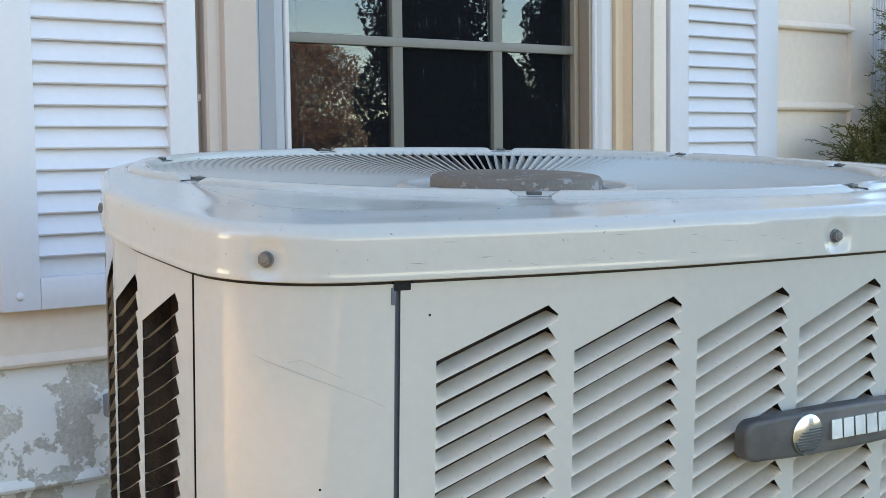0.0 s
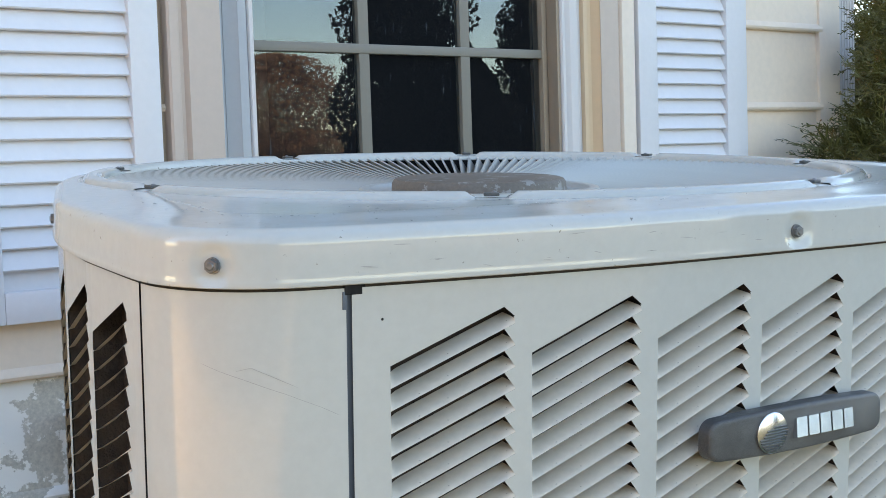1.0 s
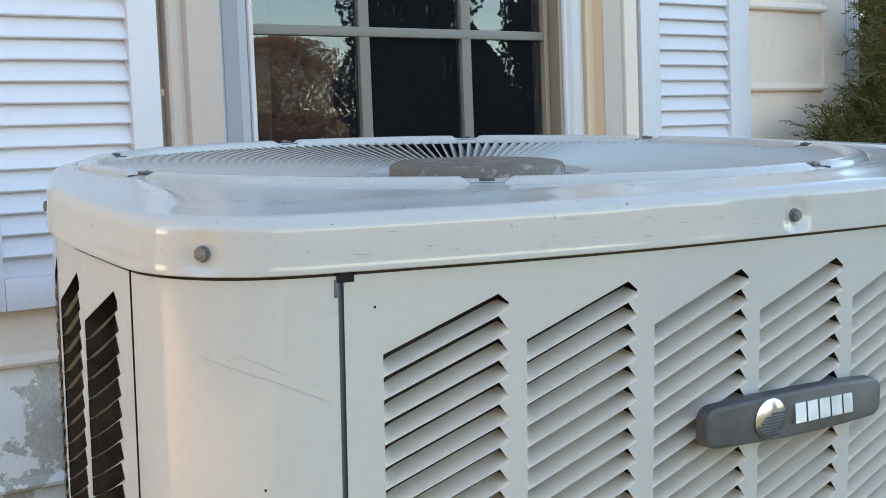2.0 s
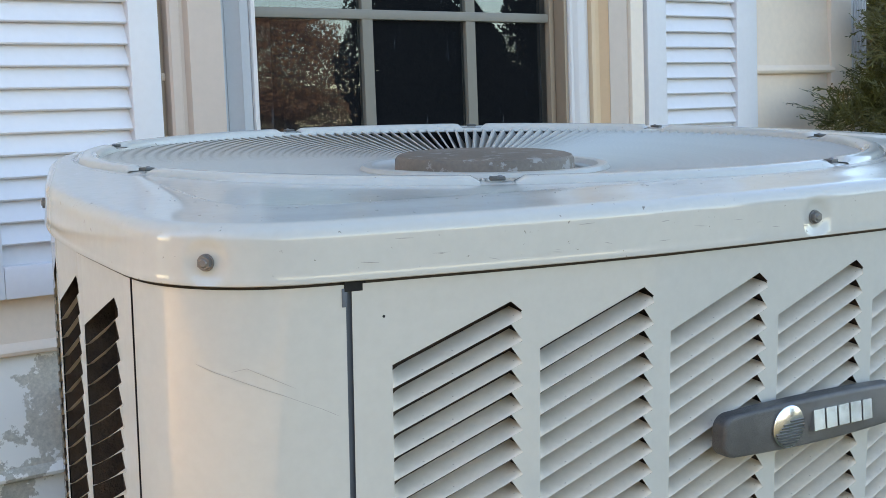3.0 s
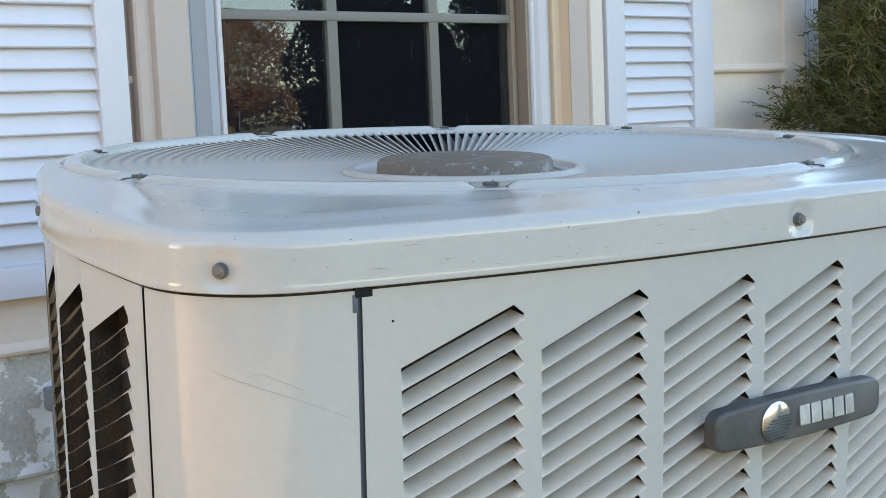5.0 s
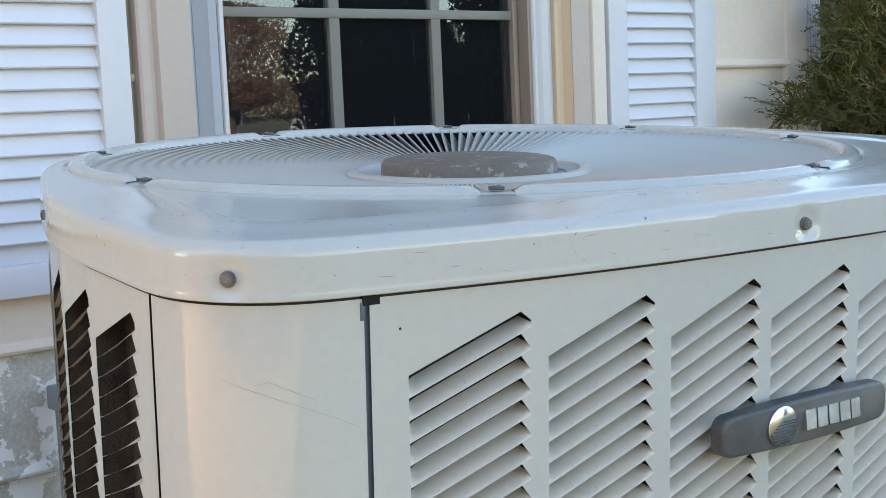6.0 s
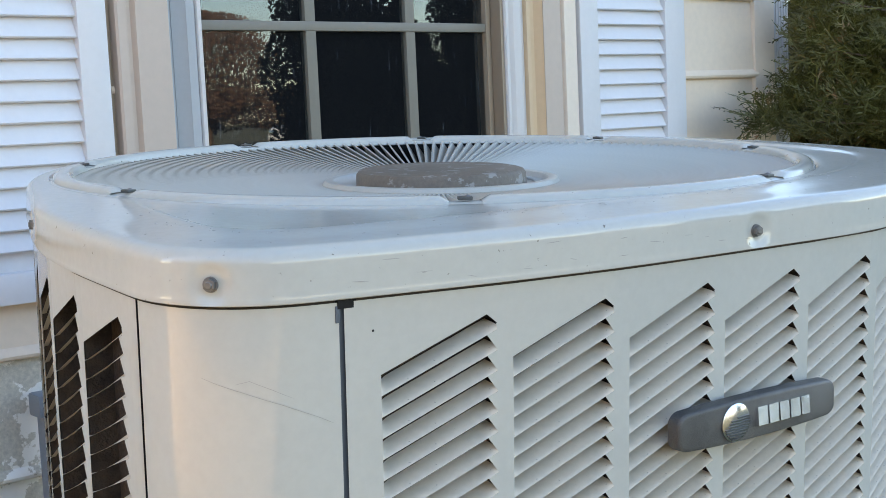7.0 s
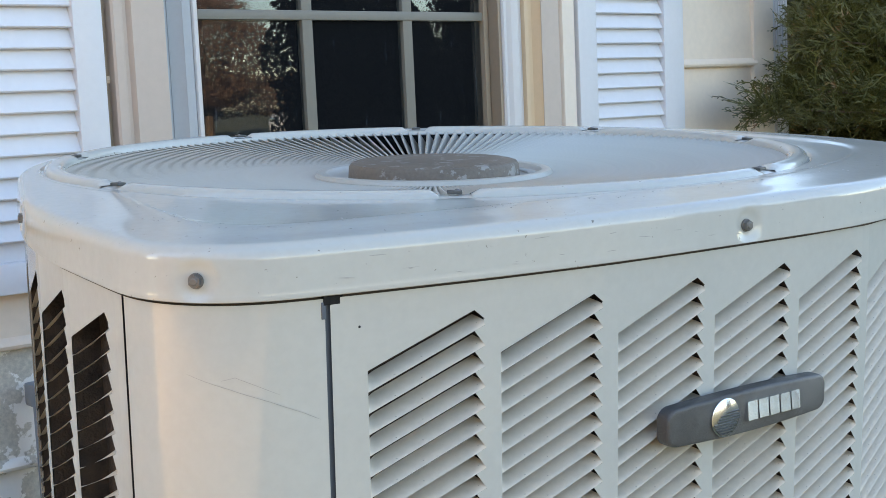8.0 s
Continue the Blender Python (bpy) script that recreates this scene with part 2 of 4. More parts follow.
LAPS = [-0.01, 0.193, 0.400, 0.606, 0.833, 1.044, 1.247, 1.450, 1.653, 1.856, 2.06, 2.27]
for z0, z1 in zip(LAPS, LAPS[1:] + [2.47]):
    m = M_STUCCO if z0 < 0.5 else M_SIDING
    cut = z1 > WZ0 and z0 < WZ1
    for x0, x1 in (((HX0, WX0 - 0.15), (WX1 + 0.15, HX1)) if cut else ((HX0, HX1),)):
        add("siding_course", siding_course(x0, x1, z0, z1, m), wall)
for k in range(15):
    add("siding_course", siding_course(HX0, HX1, 2.47 + 0.203 * k, 2.47 + 0.203 * (k + 1), M_SIDING), wall)

# rest of the house behind the wall
house = tagged(new("house"), "rest of the beige sided house with a dark shingle roof", "house", kind="structure")
for nm, b in (("wall", (HX0, HX0 + 0.2, 0.2, 9, -0.2, HTOP)), ("wall", (HX1 - 0.2, HX1, 0.2, 9, -0.2, HTOP)), ("wall", (HX0, HX1, 9, 9.2, -0.2, HTOP))):
    add(nm, box_mesh(nm, *b, M_SIDING), house)
add("roof", prism("roof", [(-0.45, HTOP), (9.6, HTOP), (4.6, HTOP + 2.4)], "x", HX0 - 0.4, HX1 + 0.3, M_ROOF), house)

# unseen tan wall added beside the house to block left sky and warm the corner
M_SKY_BLOCK = material("tan_sky_block", (0.50, 0.39, 0.25), 0.8, grain=6, tone=0.12, bump=0.2)
tagged(add("wall_west", box_mesh("wall_west", -7.7, -7.5, -14, 0.5, -0.2, 2.9, M_SKY_BLOCK, 0.01)), "added unseen tan wall that blocks the left sky", "wall", kind="structure")

# unseen sunlit slab added between the lawn's shade and the wall to bounce warm light
M_BOUNCE = material("tan_bounce_slab", (0.48, 0.36, 0.20), 0.95, grain=60, tone=0.25, bump=0.6, bump_scale=60)
tagged(add("path", box_mesh("path", -7.5, -3.1, -9.0, 6.0, -0.12, 0.02, M_BOUNCE, 0.01)), "added unseen tan slab that bounces warm sunlight", "path", kind="structure")

# corner trim and downspout at the house corner
tagged(add("trim_corner", box_mesh("trim_corner", HX1 - 0.012, HX1 + 0.077, -0.010, 0.1, -0.1, HTOP, M_TRIMB, 0.004)),
       "cream vertical corner board of the house", "trim", kind="structure")
spout = tagged(new("downspout"), "white ribbed metal downspout at the house corner", "downspout")
sp = []
for k in range(7):
    x = HX1 + 0.105 + 0.012 * k
    sp += [(x, 0.03), (x + 0.003, 0.022), (x + 0.009, 0.022)]
sp += [(HX1 + 0.19, 0.03), (HX1 + 0.19, 0.09), (HX1 + 0.105, 0.09)]
add("pipe", prism("pipe", sp, "z", 0.05, HTOP - 0.1, M_VINYL), spout)
for z in (0.6, 2.0, 3.6):
    add("strap", box_mesh("strap", HX1 + 0.092, HX1 + 0.198, 0.016, 0.094, z, z + 0.03, M_VINYL, 0.003), spout)

# ---- window ----
win = tagged(new("window_1"), "double-hung window with tan grille bars and dark reflecting glass", "window", kind="structure")


def band(side, pts, mat):
    e = WX0 if side < 0 else WX1
    return prism("casing", [(e + side * u, y) for u, y in pts], "z", WZ0 - 0.05, WZ1 + 0.2, mat, True)


BEAD = [(0.0, 0.03), (0.0, -0.024), (0.003, -0.028), (0.010, -0.028), (0.0125, -0.024), (0.0125, 0.03)]
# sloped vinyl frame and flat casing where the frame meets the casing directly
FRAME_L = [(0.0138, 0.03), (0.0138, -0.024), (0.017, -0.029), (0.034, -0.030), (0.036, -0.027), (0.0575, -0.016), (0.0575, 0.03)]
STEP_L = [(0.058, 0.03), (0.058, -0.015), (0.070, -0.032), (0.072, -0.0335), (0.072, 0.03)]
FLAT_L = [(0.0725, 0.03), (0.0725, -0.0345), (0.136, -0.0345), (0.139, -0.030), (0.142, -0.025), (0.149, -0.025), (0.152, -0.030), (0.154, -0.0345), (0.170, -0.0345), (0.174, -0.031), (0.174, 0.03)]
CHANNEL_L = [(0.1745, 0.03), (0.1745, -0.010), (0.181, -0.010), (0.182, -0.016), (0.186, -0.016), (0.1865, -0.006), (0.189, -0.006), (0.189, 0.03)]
# stepped white frame, cove tinted for warm light, and two flats; band tones carry shade
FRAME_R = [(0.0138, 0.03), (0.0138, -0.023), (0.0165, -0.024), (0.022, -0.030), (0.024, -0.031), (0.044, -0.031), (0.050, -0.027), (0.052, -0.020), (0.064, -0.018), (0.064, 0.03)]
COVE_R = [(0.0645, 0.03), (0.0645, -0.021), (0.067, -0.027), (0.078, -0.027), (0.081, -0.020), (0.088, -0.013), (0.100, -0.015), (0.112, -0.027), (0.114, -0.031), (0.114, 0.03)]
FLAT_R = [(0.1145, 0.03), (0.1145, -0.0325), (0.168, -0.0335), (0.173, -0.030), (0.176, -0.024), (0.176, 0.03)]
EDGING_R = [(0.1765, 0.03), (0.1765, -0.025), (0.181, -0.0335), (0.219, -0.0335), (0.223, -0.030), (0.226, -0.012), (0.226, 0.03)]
# left frame and step take the grey that stands for shade
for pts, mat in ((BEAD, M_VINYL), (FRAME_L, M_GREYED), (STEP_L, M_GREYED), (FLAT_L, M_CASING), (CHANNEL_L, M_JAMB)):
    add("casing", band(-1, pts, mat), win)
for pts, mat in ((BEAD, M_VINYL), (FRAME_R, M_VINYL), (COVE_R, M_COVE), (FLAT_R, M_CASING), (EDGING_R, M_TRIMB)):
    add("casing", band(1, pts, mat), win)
add("head_casing", box_mesh("head_casing", WX0 - 0.16, WX1 + 0.16, -0.03, 0.03, WZ1 - 0.03, WZ1 + 0.2, M_CASING, 0.004), win)
add("window_sill", box_mesh("window_sill", WX0 - 0.16, WX1 + 0.16, -0.06, 0.1, WZ0 - 0.05, WZ0, M_CASING, 0.006), win)
GX0, GX1 = -1.392, -0.651
for nm, b, m in (("jamb", (WX0 - 0.008, WX0 + 0.004, 0.031, 0.12, WZ0, WZ1), M_VINYL), ("jamb", (WX1 - 0.009, WX1 - 0.0005, -0.0225, 0.03, WZ0, WZ1), M_JAMB)):
    add(nm, box_mesh(nm, *b, m, 0.002), win)
GY = 0.02
add("sash", box_mesh("sash", GX0, GX1, GY - 0.012, GY + 0.02, WZ0, WZ0 + 0.05, M_MUNTIN, 0.003), win)
add("sash", box_mesh("sash", GX0, GX1, GY - 0.012, GY + 0.02, WZ1 - 0.05, WZ1, M_MUNTIN, 0.003), win)
add("sash", box_mesh("sash", GX1 - 0.014, GX1, GY - 0.012, GY + 0.02, WZ0 + 0.05, WZ1 - 0.05, M_JAMB, 0.003), win)
add("sash", box_mesh("sash", GX0, GX0 + 0.008, GY - 0.012, GY + 0.02, WZ0 + 0.05, WZ1 - 0.05, M_BLACK, 0.002), win)
BARS_X, BARS_Z = (-1.131, -0.877), (1.169, 1.446, 1.719)
for x in BARS_X:
    add("muntin", box_mesh("muntin", x - 0.0125, x + 0.0125, GY - 0.008, GY + 0.012, WZ0 + 0.05, WZ1 - 0.05, M_MUNTIN, 0.003), win)
for z in BARS_Z:
    add("muntin", box_mesh("muntin", GX0 + 0.008, GX1 - 0.014, GY - 0.010, GY + 0.014, z - 0.0095, z + 0.0095, M_MUNTIN, 0.003), win)
pane = add("pane", mesh_of("pane", [(GX0, GY + 0.002, WZ0), (GX1, GY + 0.002, WZ0), (GX1, GY + 0.002, WZ1), (GX0, GY + 0.002, WZ1)], [(0, 1, 2, 3)], M_GLASS), win)
pane.visible_shadow = False
# room behind the glass, its faces coloured near-black to stand in for darkness
room = tagged(new("room"), "room box behind the window, coloured near-black for darkness", "room", kind="structure")
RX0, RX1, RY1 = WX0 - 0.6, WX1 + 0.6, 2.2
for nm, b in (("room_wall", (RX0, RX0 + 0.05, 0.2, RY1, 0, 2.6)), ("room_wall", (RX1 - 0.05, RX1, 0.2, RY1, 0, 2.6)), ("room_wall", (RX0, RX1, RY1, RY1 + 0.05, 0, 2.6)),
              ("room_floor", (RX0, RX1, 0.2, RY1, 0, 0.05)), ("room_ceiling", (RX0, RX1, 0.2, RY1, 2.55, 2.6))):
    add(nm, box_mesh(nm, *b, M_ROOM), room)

# ---- shutters ----
SLAT = 0.0353


def shutter(x0, x1, sx0, sx1, z0, z1, label):
    ob = tagged(new("shutter"), label, "shutter", "shutters beside the window")
    yb, yf = -0.002, -0.034
    for nm, b in (("stile", (x0, sx0, yf, yb, z0, z1)), ("stile", (sx1, x1, yf, yb, z0, z1)),
                  ("rail", (sx0, sx1, yf, yb, z0, z0 + 0.052)), ("rail", (sx0, sx1, yf, yb, z1 - 0.06, z1))):
        add(nm, box_mesh(nm, *b, M_SHUT, 0.003), ob)
    add("backing", box_mesh("backing", sx0, sx1, -0.008, yb, z0 + 0.05, z1 - 0.05, M_SHUT), ob)
    k = math.ceil((z0 + 0.052 - 0.9644) / SLAT)
    prof = [(-0.008, SLAT + 0.004), (-0.012, SLAT + 0.002), (-0.027, 0.006), (-0.0285, 0.003), (-0.027, 0.001), (-0.024, 0.0), (-0.008, 0.004)]
    me = prism("slat", prof, "x", sx0, sx1, M_SHUT, True)
    while 0.9644 + k * SLAT < z1 - 0.08:
        add("slat", me, ob, pose(0, 0, 0.9644 + k * SLAT))
        k += 1
    for x in (x0 + 0.03, x1 - 0.03):
        add("screw", dome("screw", 0.007, 0.004, M_SHUT), ob, pose(x, yf, z0 + 0.024, 90))
    return ob


def dome(name, r, h, mat, n=14):
    loops = []
    for k in range(5):
        a = k / 4 * math.pi / 2
        loops.append([(r * math.cos(a) * math.cos(2 * math.pi * i / n) if k < 4 else 0.05 * r * math.cos(2 * math.pi * i / n),
                       r * math.cos(a) * math.sin(2 * math.pi * i / n) if k < 4 else 0.05 * r * math.sin(2 * math.pi * i / n), h * math.sin(a)) for i in range(n)])
    return loft(name, loops, mat, cap_end=True)


shutter(-1.940, -1.588, -1.876, -1.642, 0.703, 2.20, "wide white vinyl louvred shutter with a bottom screw")
shutter(-0.408, -0.030, -0.347, -0.104, 0.703, 2.20, "white vinyl louvred shutter beside beige siding")

# conduit by the wall
cd = tagged(new("conduit"), "grey electrical conduit with a capped head on the wall", "conduit")
add("pipe", tube("pipe", [(-1.750, -0.035, z) for z in (0.0, 0.2, 0.4, 0.54)], 0.015, M_PIPE, 14), cd)
add("head", box_mesh("head", -1.771, -1.731, -0.058, -0.012, 0.51, 0.55, M_PIPE, 0.006), cd)

# ---- air conditioner ----
CX, CY = 0.354, 0.487
UNIT_M = Matrix.Translation((-2.1356, -1.4446, 0.8686)) @ Euler((radians(2.95), radians(0.088), radians(-9.70))).to_matrix().to_4x4()
BASE = -0.80
# plan: a rounded drum and one squarer control corner, joined by nearly straight sides
C1, R1, C2, R2 = Vector((-0.023, 0.085)), 0.092, Vector((0.395, 0.468)), 0.472
unit = tagged(new("air_conditioner"), "weathered beige air conditioner condenser with louvred sides", "air conditioner")
unit.matrix_world = UNIT_M


def raw_plan(n_arc=160, n_line=400, n_drum=900):
    """The plan before smoothing, anticlockwise, starting on the control corner at its left end."""
    d = C2 - C1
    base, spread = math.atan2(d.y, d.x), math.acos((R1 - R2) / d.length)
    t_front, t_left = base - spread, base + spread  # directions in which the two long sides face

    def on(c, r, t):
        return Vector((c.x + r * math.cos(t), c.y + r * math.sin(t)))

    def side(p, q, t, full):
        return [p.lerp(q, i / n_line) + Vector((math.cos(t), math.sin(t))) * full * math.sin(math.pi * i / n_line) for i in range(n_line)]

    pts = [on(C1, R1, t_left + (t_front + 2 * math.pi - t_left) * i / n_arc) for i in range(n_arc)]
    pts += side(on(C1, R1, t_front), on(C2, R2, t_front), t_front, 0.0125)
    for i in range(n_drum):
        t = t_front + 2 * spread * i / n_drum
        # a squarer far corner
        pts.append(on(C2, R2 + 0.028 * math.exp(-((math.degrees(t) + 30) / 20) ** 2), t))
    pts += side(on(C2, R2, t_left), on(C1, R1, t_left), t_left, 0.021)
    return pts


def smooth_plan():
    """The convex plan, in even steps, with its kinks eased and its outward directions."""
    raw = sorted((p.x, p.y) for p in raw_plan())
    first = raw_plan()[0]
    hull = []
    for line in (raw, raw[::-1]):
        part = []
        for p in line:
            while len(part) > 1 and (part[-1][0] - part[-2][0]) * (p[1] - part[-2][1]) <= (part[-1][1] - part[-2][1]) * (p[0] - part[-2][0]):
                part.pop()
            part.append(p)
        hull += part[:-1]
    hull = np.array(hull)
    k = int(np.argmin(np.hypot(hull[:, 0] - first.x, hull[:, 1] - first.y)))
    hull = np.vstack([hull[k:], hull[:k + 1]])
    s = np.concatenate([[0], np.cumsum(np.hypot(*np.diff(hull, axis=0).T))])
    u = np.linspace(0, s[-1], 3200, endpoint=False)
    pts = np.stack([np.interp(u, s, hull[:, 0]), np.interp(u, s, hull[:, 1])], 1)
    for _ in range(3):
        pts = sum(np.roll(pts, j, 0) for j in range(-14, 15)) / 29
    d = np.roll(pts, -2, 0) - np.roll(pts, 2, 0)
    d /= np.hypot(d[:, 0], d[:, 1])[:, None]
    return pts, np.stack([d[:, 1], -d[:, 0]], 1)


PLAN, OUTWARD = smooth_plan()
# steps along the plan, three times as fine round the control corner and along the front
FINE = np.where(np.arange(3200) < 900, 3.0, 1.0)
FINE = np.concatenate([[0], np.cumsum(FINE)])


def outline(inset=0.0, n=320):
    """The plan drawn in by inset, as a loop of points."""
    at = np.interp(np.arange(n) / n * FINE[-1], FINE, np.arange(3201)) % 3200
    k = at.astype(int)
    f = (at - k)[:, None]
    p = (PLAN - OUTWARD * inset)
    q = p[k] * (1 - f) + p[(k + 1) % 3200] * f
    return [(float(x), float(y)) for x, y in q]


def ring_like(pts, r):
    """The points of an outline moved on to a circle of radius r round the fan, at their own angles."""
    out = []
    for x, y in pts:
        t = math.atan2(y - CY, x - CX)
        out.append((CX + r * math.cos(t), CY + r * math.sin(t)))
    return out


def lift(pts, z):
    return [(x, y, z) for x, y in pts]


RING_OUT = 0.4000
SCREW_AT = [(-0.0890, 0.0130), (0.350, -0.012), (-0.108, 0.40), (0.84, 0.30), (0.75, 0.80), (0.30, 0.94)]
SCREW_Z = 0.0180


def make_lid():
    def o(inset):
        return outline(inset, 640)

    loops = [lift(o(0.012), 0.0085), lift(o(0.004), 0.0050), lift(o(0.0016), 0.0044), lift(o(0.0006), 0.0050), lift(o(0.0004), 0.0064), lift(o(0.0007), 0.0084)]
    loops += [lift(o(0.0009 + 0.0001 * k), 0.0084 + 0.0017 * (k + 1)) for k in range(13)]
    for k in range(1, 9):
        a = k / 8 * math.pi / 2
        loops.append(lift(o(0.0021 + 0.0120 * (1 - math.cos(a))), 0.0305 + 0.0091 * math.sin(a)))
    start = o(0.0141)
    ring = ring_like(start, RING_OUT + 0.0035)
    gaps = [math.hypot(a[0] - b[0], a[1] - b[1]) for a, b in zip(start, ring)]
    top = []
    # flat apron, a long soft swell, and the sunk flat inside it
    for u, h in ((0.004, 0.0002), (0.014, 0.0005), (0.024, 0.0008), (0.030, 0.0011), (0.036, 0.0015), (0.042, 0.0019), (0.048, 0.0023), (0.054, 0.0026), (0.060, 0.0028), (0.065, 0.0028), (0.069, 0.0025), (0.0725, 0.0018), (0.0755, 0.0012), (0.079, 0.0010)):
        row = []
        for a, b, g in zip(start, ring, gaps):
            k = min(1.0, g / 0.088)
            f = u * k / g
            row.append((a[0] + (b[0] - a[0]) * f, a[1] + (b[1] - a[1]) * f, 0.0396 + h * k))
        top.append(row)
    loops += top
    last = top[-1]
    for f in (0.35, 0.7, 0.93):
        loops.append([(a[0] + (b[0] - a[0]) * f, a[1] + (b[1] - a[1]) * f, a[2] + (0.0405 - a[2]) * f) for a, b in zip(last, ring)])
    flat = [(p[0], p[1]) for p in last]
    for r, z in ((RING_OUT + 0.0030, 0.0398), (RING_OUT + 0.0010, 0.0385), (RING_OUT - 0.001, 0.0392), (RING_OUT - 0.0045, 0.0404), (RING_OUT - 0.013, 0.0408), (RING_OUT - 0.020, 0.0400), (RING_OUT - 0.0215, 0.0355)):
        loops.append(lift(ring_like(flat, r), z))
    # pressed dimples under the lid screws
    near = [min(loops[11], key=lambda v: math.hypot(v[0] - x, v[1] - y)) for x, y in SCREW_AT]
    out = []
    for lp in loops:
        row = []
        for x, y, z in lp:
            for sx, sy, _ in near:
                d = math.sqrt((x - sx) ** 2 + (y - sy) ** 2 + (1.0 * (z - SCREW_Z)) ** 2)
                if d < 0.030 and z > 0.006:
                    w = 0.0026 / (1 + math.exp((d - 0.0112) / 0.0016))
                    g = Vector((CX - x, CY - y)).normalized()
                    x, y = x + g.x * w, y + g.y * w
            row.append((x, y, z))
        out.append(row)
    return loft("lid", out, M_LID)


def collar_mesh(a0, a1):
    """A raised white arc of the collar, with ends that run down to the lid."""
    prof = [(RING_OUT - u, h) for u, h in ((0.0, -0.001), (0.0012, 0.0018), (0.0036, 0.0038), (0.0070, 0.0049), (0.0110, 0.0050), (0.0148, 0.0042), (0.0180, 0.0024), (0.0200, 0.0), (0.0208, -0.0030))]
    n = 40
    loops = []
    for i in range(n + 1):
        t = a0 + (a1 - a0) * i / n
        end = min(1.0, min(t - a0, a1 - t) / 0.020)
        loops.append([(CX + r * math.cos(t), CY + r * math.sin(t), 0.0400 + 0.0008 * min(1, h * 900 + 0.5) + h * (0.12 + 0.88 * math.sin(end * math.pi / 2))) for r, h in prof])
    return loft("collar_arc", loops, M_LID, closed=False)


lid = add("lid", make_lid(), unit, label="glossy beige sheet-metal lid with faint scratches")
TABS = [-164, -117, -70, -15, 25, 62, 99, 146, 196]
for d0, d1 in zip(TABS, TABS[1:]):
    add("collar_arc", collar_mesh(radians(d0 + 1.9), radians(d1 - 1.9)), lid)


def hex_screw():
    bm = bmesh.new()
    bmesh.ops.create_cone(bm, cap_ends=True, segments=24, radius1=0.0051, radius2=0.0049, depth=0.0012, matrix=Matrix.Translation((0, 0, 0.0026)))
    bmesh.ops.create_cone(bm, cap_ends=True, segments=6, radius1=0.0044, radius2=0.0041, depth=0.0045, matrix=Matrix.Translation((0, 0, 0.0037)))
    bmesh.ops.create_cone(bm, cap_ends=True, segments=12, radius1=0.0026, radius2=0.002, depth=0.0006, matrix=Matrix.Translation((0, 0, 0.0064)))
    me = bpy.data.meshes.new("screw")
    bm.to_mesh(me)
    bm.free()
    me.materials.append(M_ZINC)
    return me


class Track:
    """Lengths along the plan: place and direction at s metres, anticlockwise from the front seam."""

    def __init__(self, inset):
        pts = [Vector(p) for p in outline(inset, 2400)]
        k = min(range(len(pts)), key=lambda i: abs(pts[i].x) + (10 if pts[i].y > 0.2 else 0))
        self.pts = pts[k:] + pts[:k]
        self.s = [0.0]
        for p, q in zip(self.pts, self.pts[1:] + self.pts[:1]):
            self.s.append(self.s[-1] + (q - p).length)
        self.pts.append(self.pts[0])
        self.length = self.s[-1]

    def at(self, s):
        s %= self.length
        k = int(np.searchsorted(self.s, s, side="right")) - 1
        k = min(k, len(self.pts) - 2)
        f = (s - self.s[k]) / (self.s[k + 1] - self.s[k])
        return self.pts[k].lerp(self.pts[k + 1], f)

    def near(self, x, y):
        k = min(range(len(self.pts) - 1), key=lambda i: (self.pts[i] - Vector((x, y))).length)
        return self.s[k]


EDGE, SKIN = Track(0.001), Track(0.0045)
SCREW = hex_screw()


def lid_screw(s):
    """A dimpled lid screw at s along the plan."""
    p, q = EDGE.at(s - 0.004), EDGE.at(s + 0.004)
    d = (q - p).normalized()
    out = Vector((d.y, -d.x, 0.03))
    m = Matrix.Translation((*(EDGE.at(s) - out.xy.normalized() * 0.0044), SCREW_Z)) @ out.to_track_quat("Z", "Y").to_matrix().to_4x4()
    add("screw", SCREW, lid, m, "zinc hex-head screw")


for x, y in SCREW_AT:
    lid_screw(EDGE.near(x, y))

# grille of radial blades
FINS = 190


def fin_mesh():
    verts, faces = [], []
    n = 9
    for i in range(n):
        f = i / (n - 1)
        r = 0.110 + (RING_OUT - 0.0190 - 0.110) * f
        zt = 0.0190 + 0.0200 * (f ** 1.4)
        lean, w = 0.0060, 0.0010
        for dy, dz in ((lean - w, 0.0), (lean + w, -0.0006), (-lean + w, -0.019), (-lean - w, -0.0195)):
            verts.append((r, dy, zt + dz))
    for i in range(n - 1):
        for k in range(4):
            a, b = i * 4 + k, i * 4 + (k + 1) % 4
            faces.append((a, b, b + 4, a + 4))
    return mesh_of("fin", verts, faces, M_FIN)


HUB_X, HUB_Y = CX + 0.005, CY - 0.006


def circle(r, z, n=96):
    return [(HUB_X + r * math.cos(2 * math.pi * i / n), HUB_Y + r * math.sin(2 * math.pi * i / n), z) for i in range(n)]


FIN = fin_mesh()
grille = add("fan_grille", loft("fan_grille", [circle(r, z) for r, z in ((0.128, 0.009), (0.129, 0.0200), (0.1265, 0.0238), (0.122, 0.0248), (0.117, 0.0238), (0.114, 0.0200), (0.106, 0.0165), (0.06, 0.0155))], M_FIN),
             unit, label="pale spiral blade fan grille")
for i in range(FINS):
    add("fin", FIN, grille, Matrix.Translation((CX, CY, 0)) @ Matrix.Rotation(2 * math.pi * i / FINS, 4, "Z"))
cap_loops = [circle(r, z, 72) for r, z in ((0.0935, 0.0150), (0.0925, 0.0290), (0.090, 0.0327), (0.0855, 0.0341), (0.05, 0.0347), (0.004, 0.0349))]
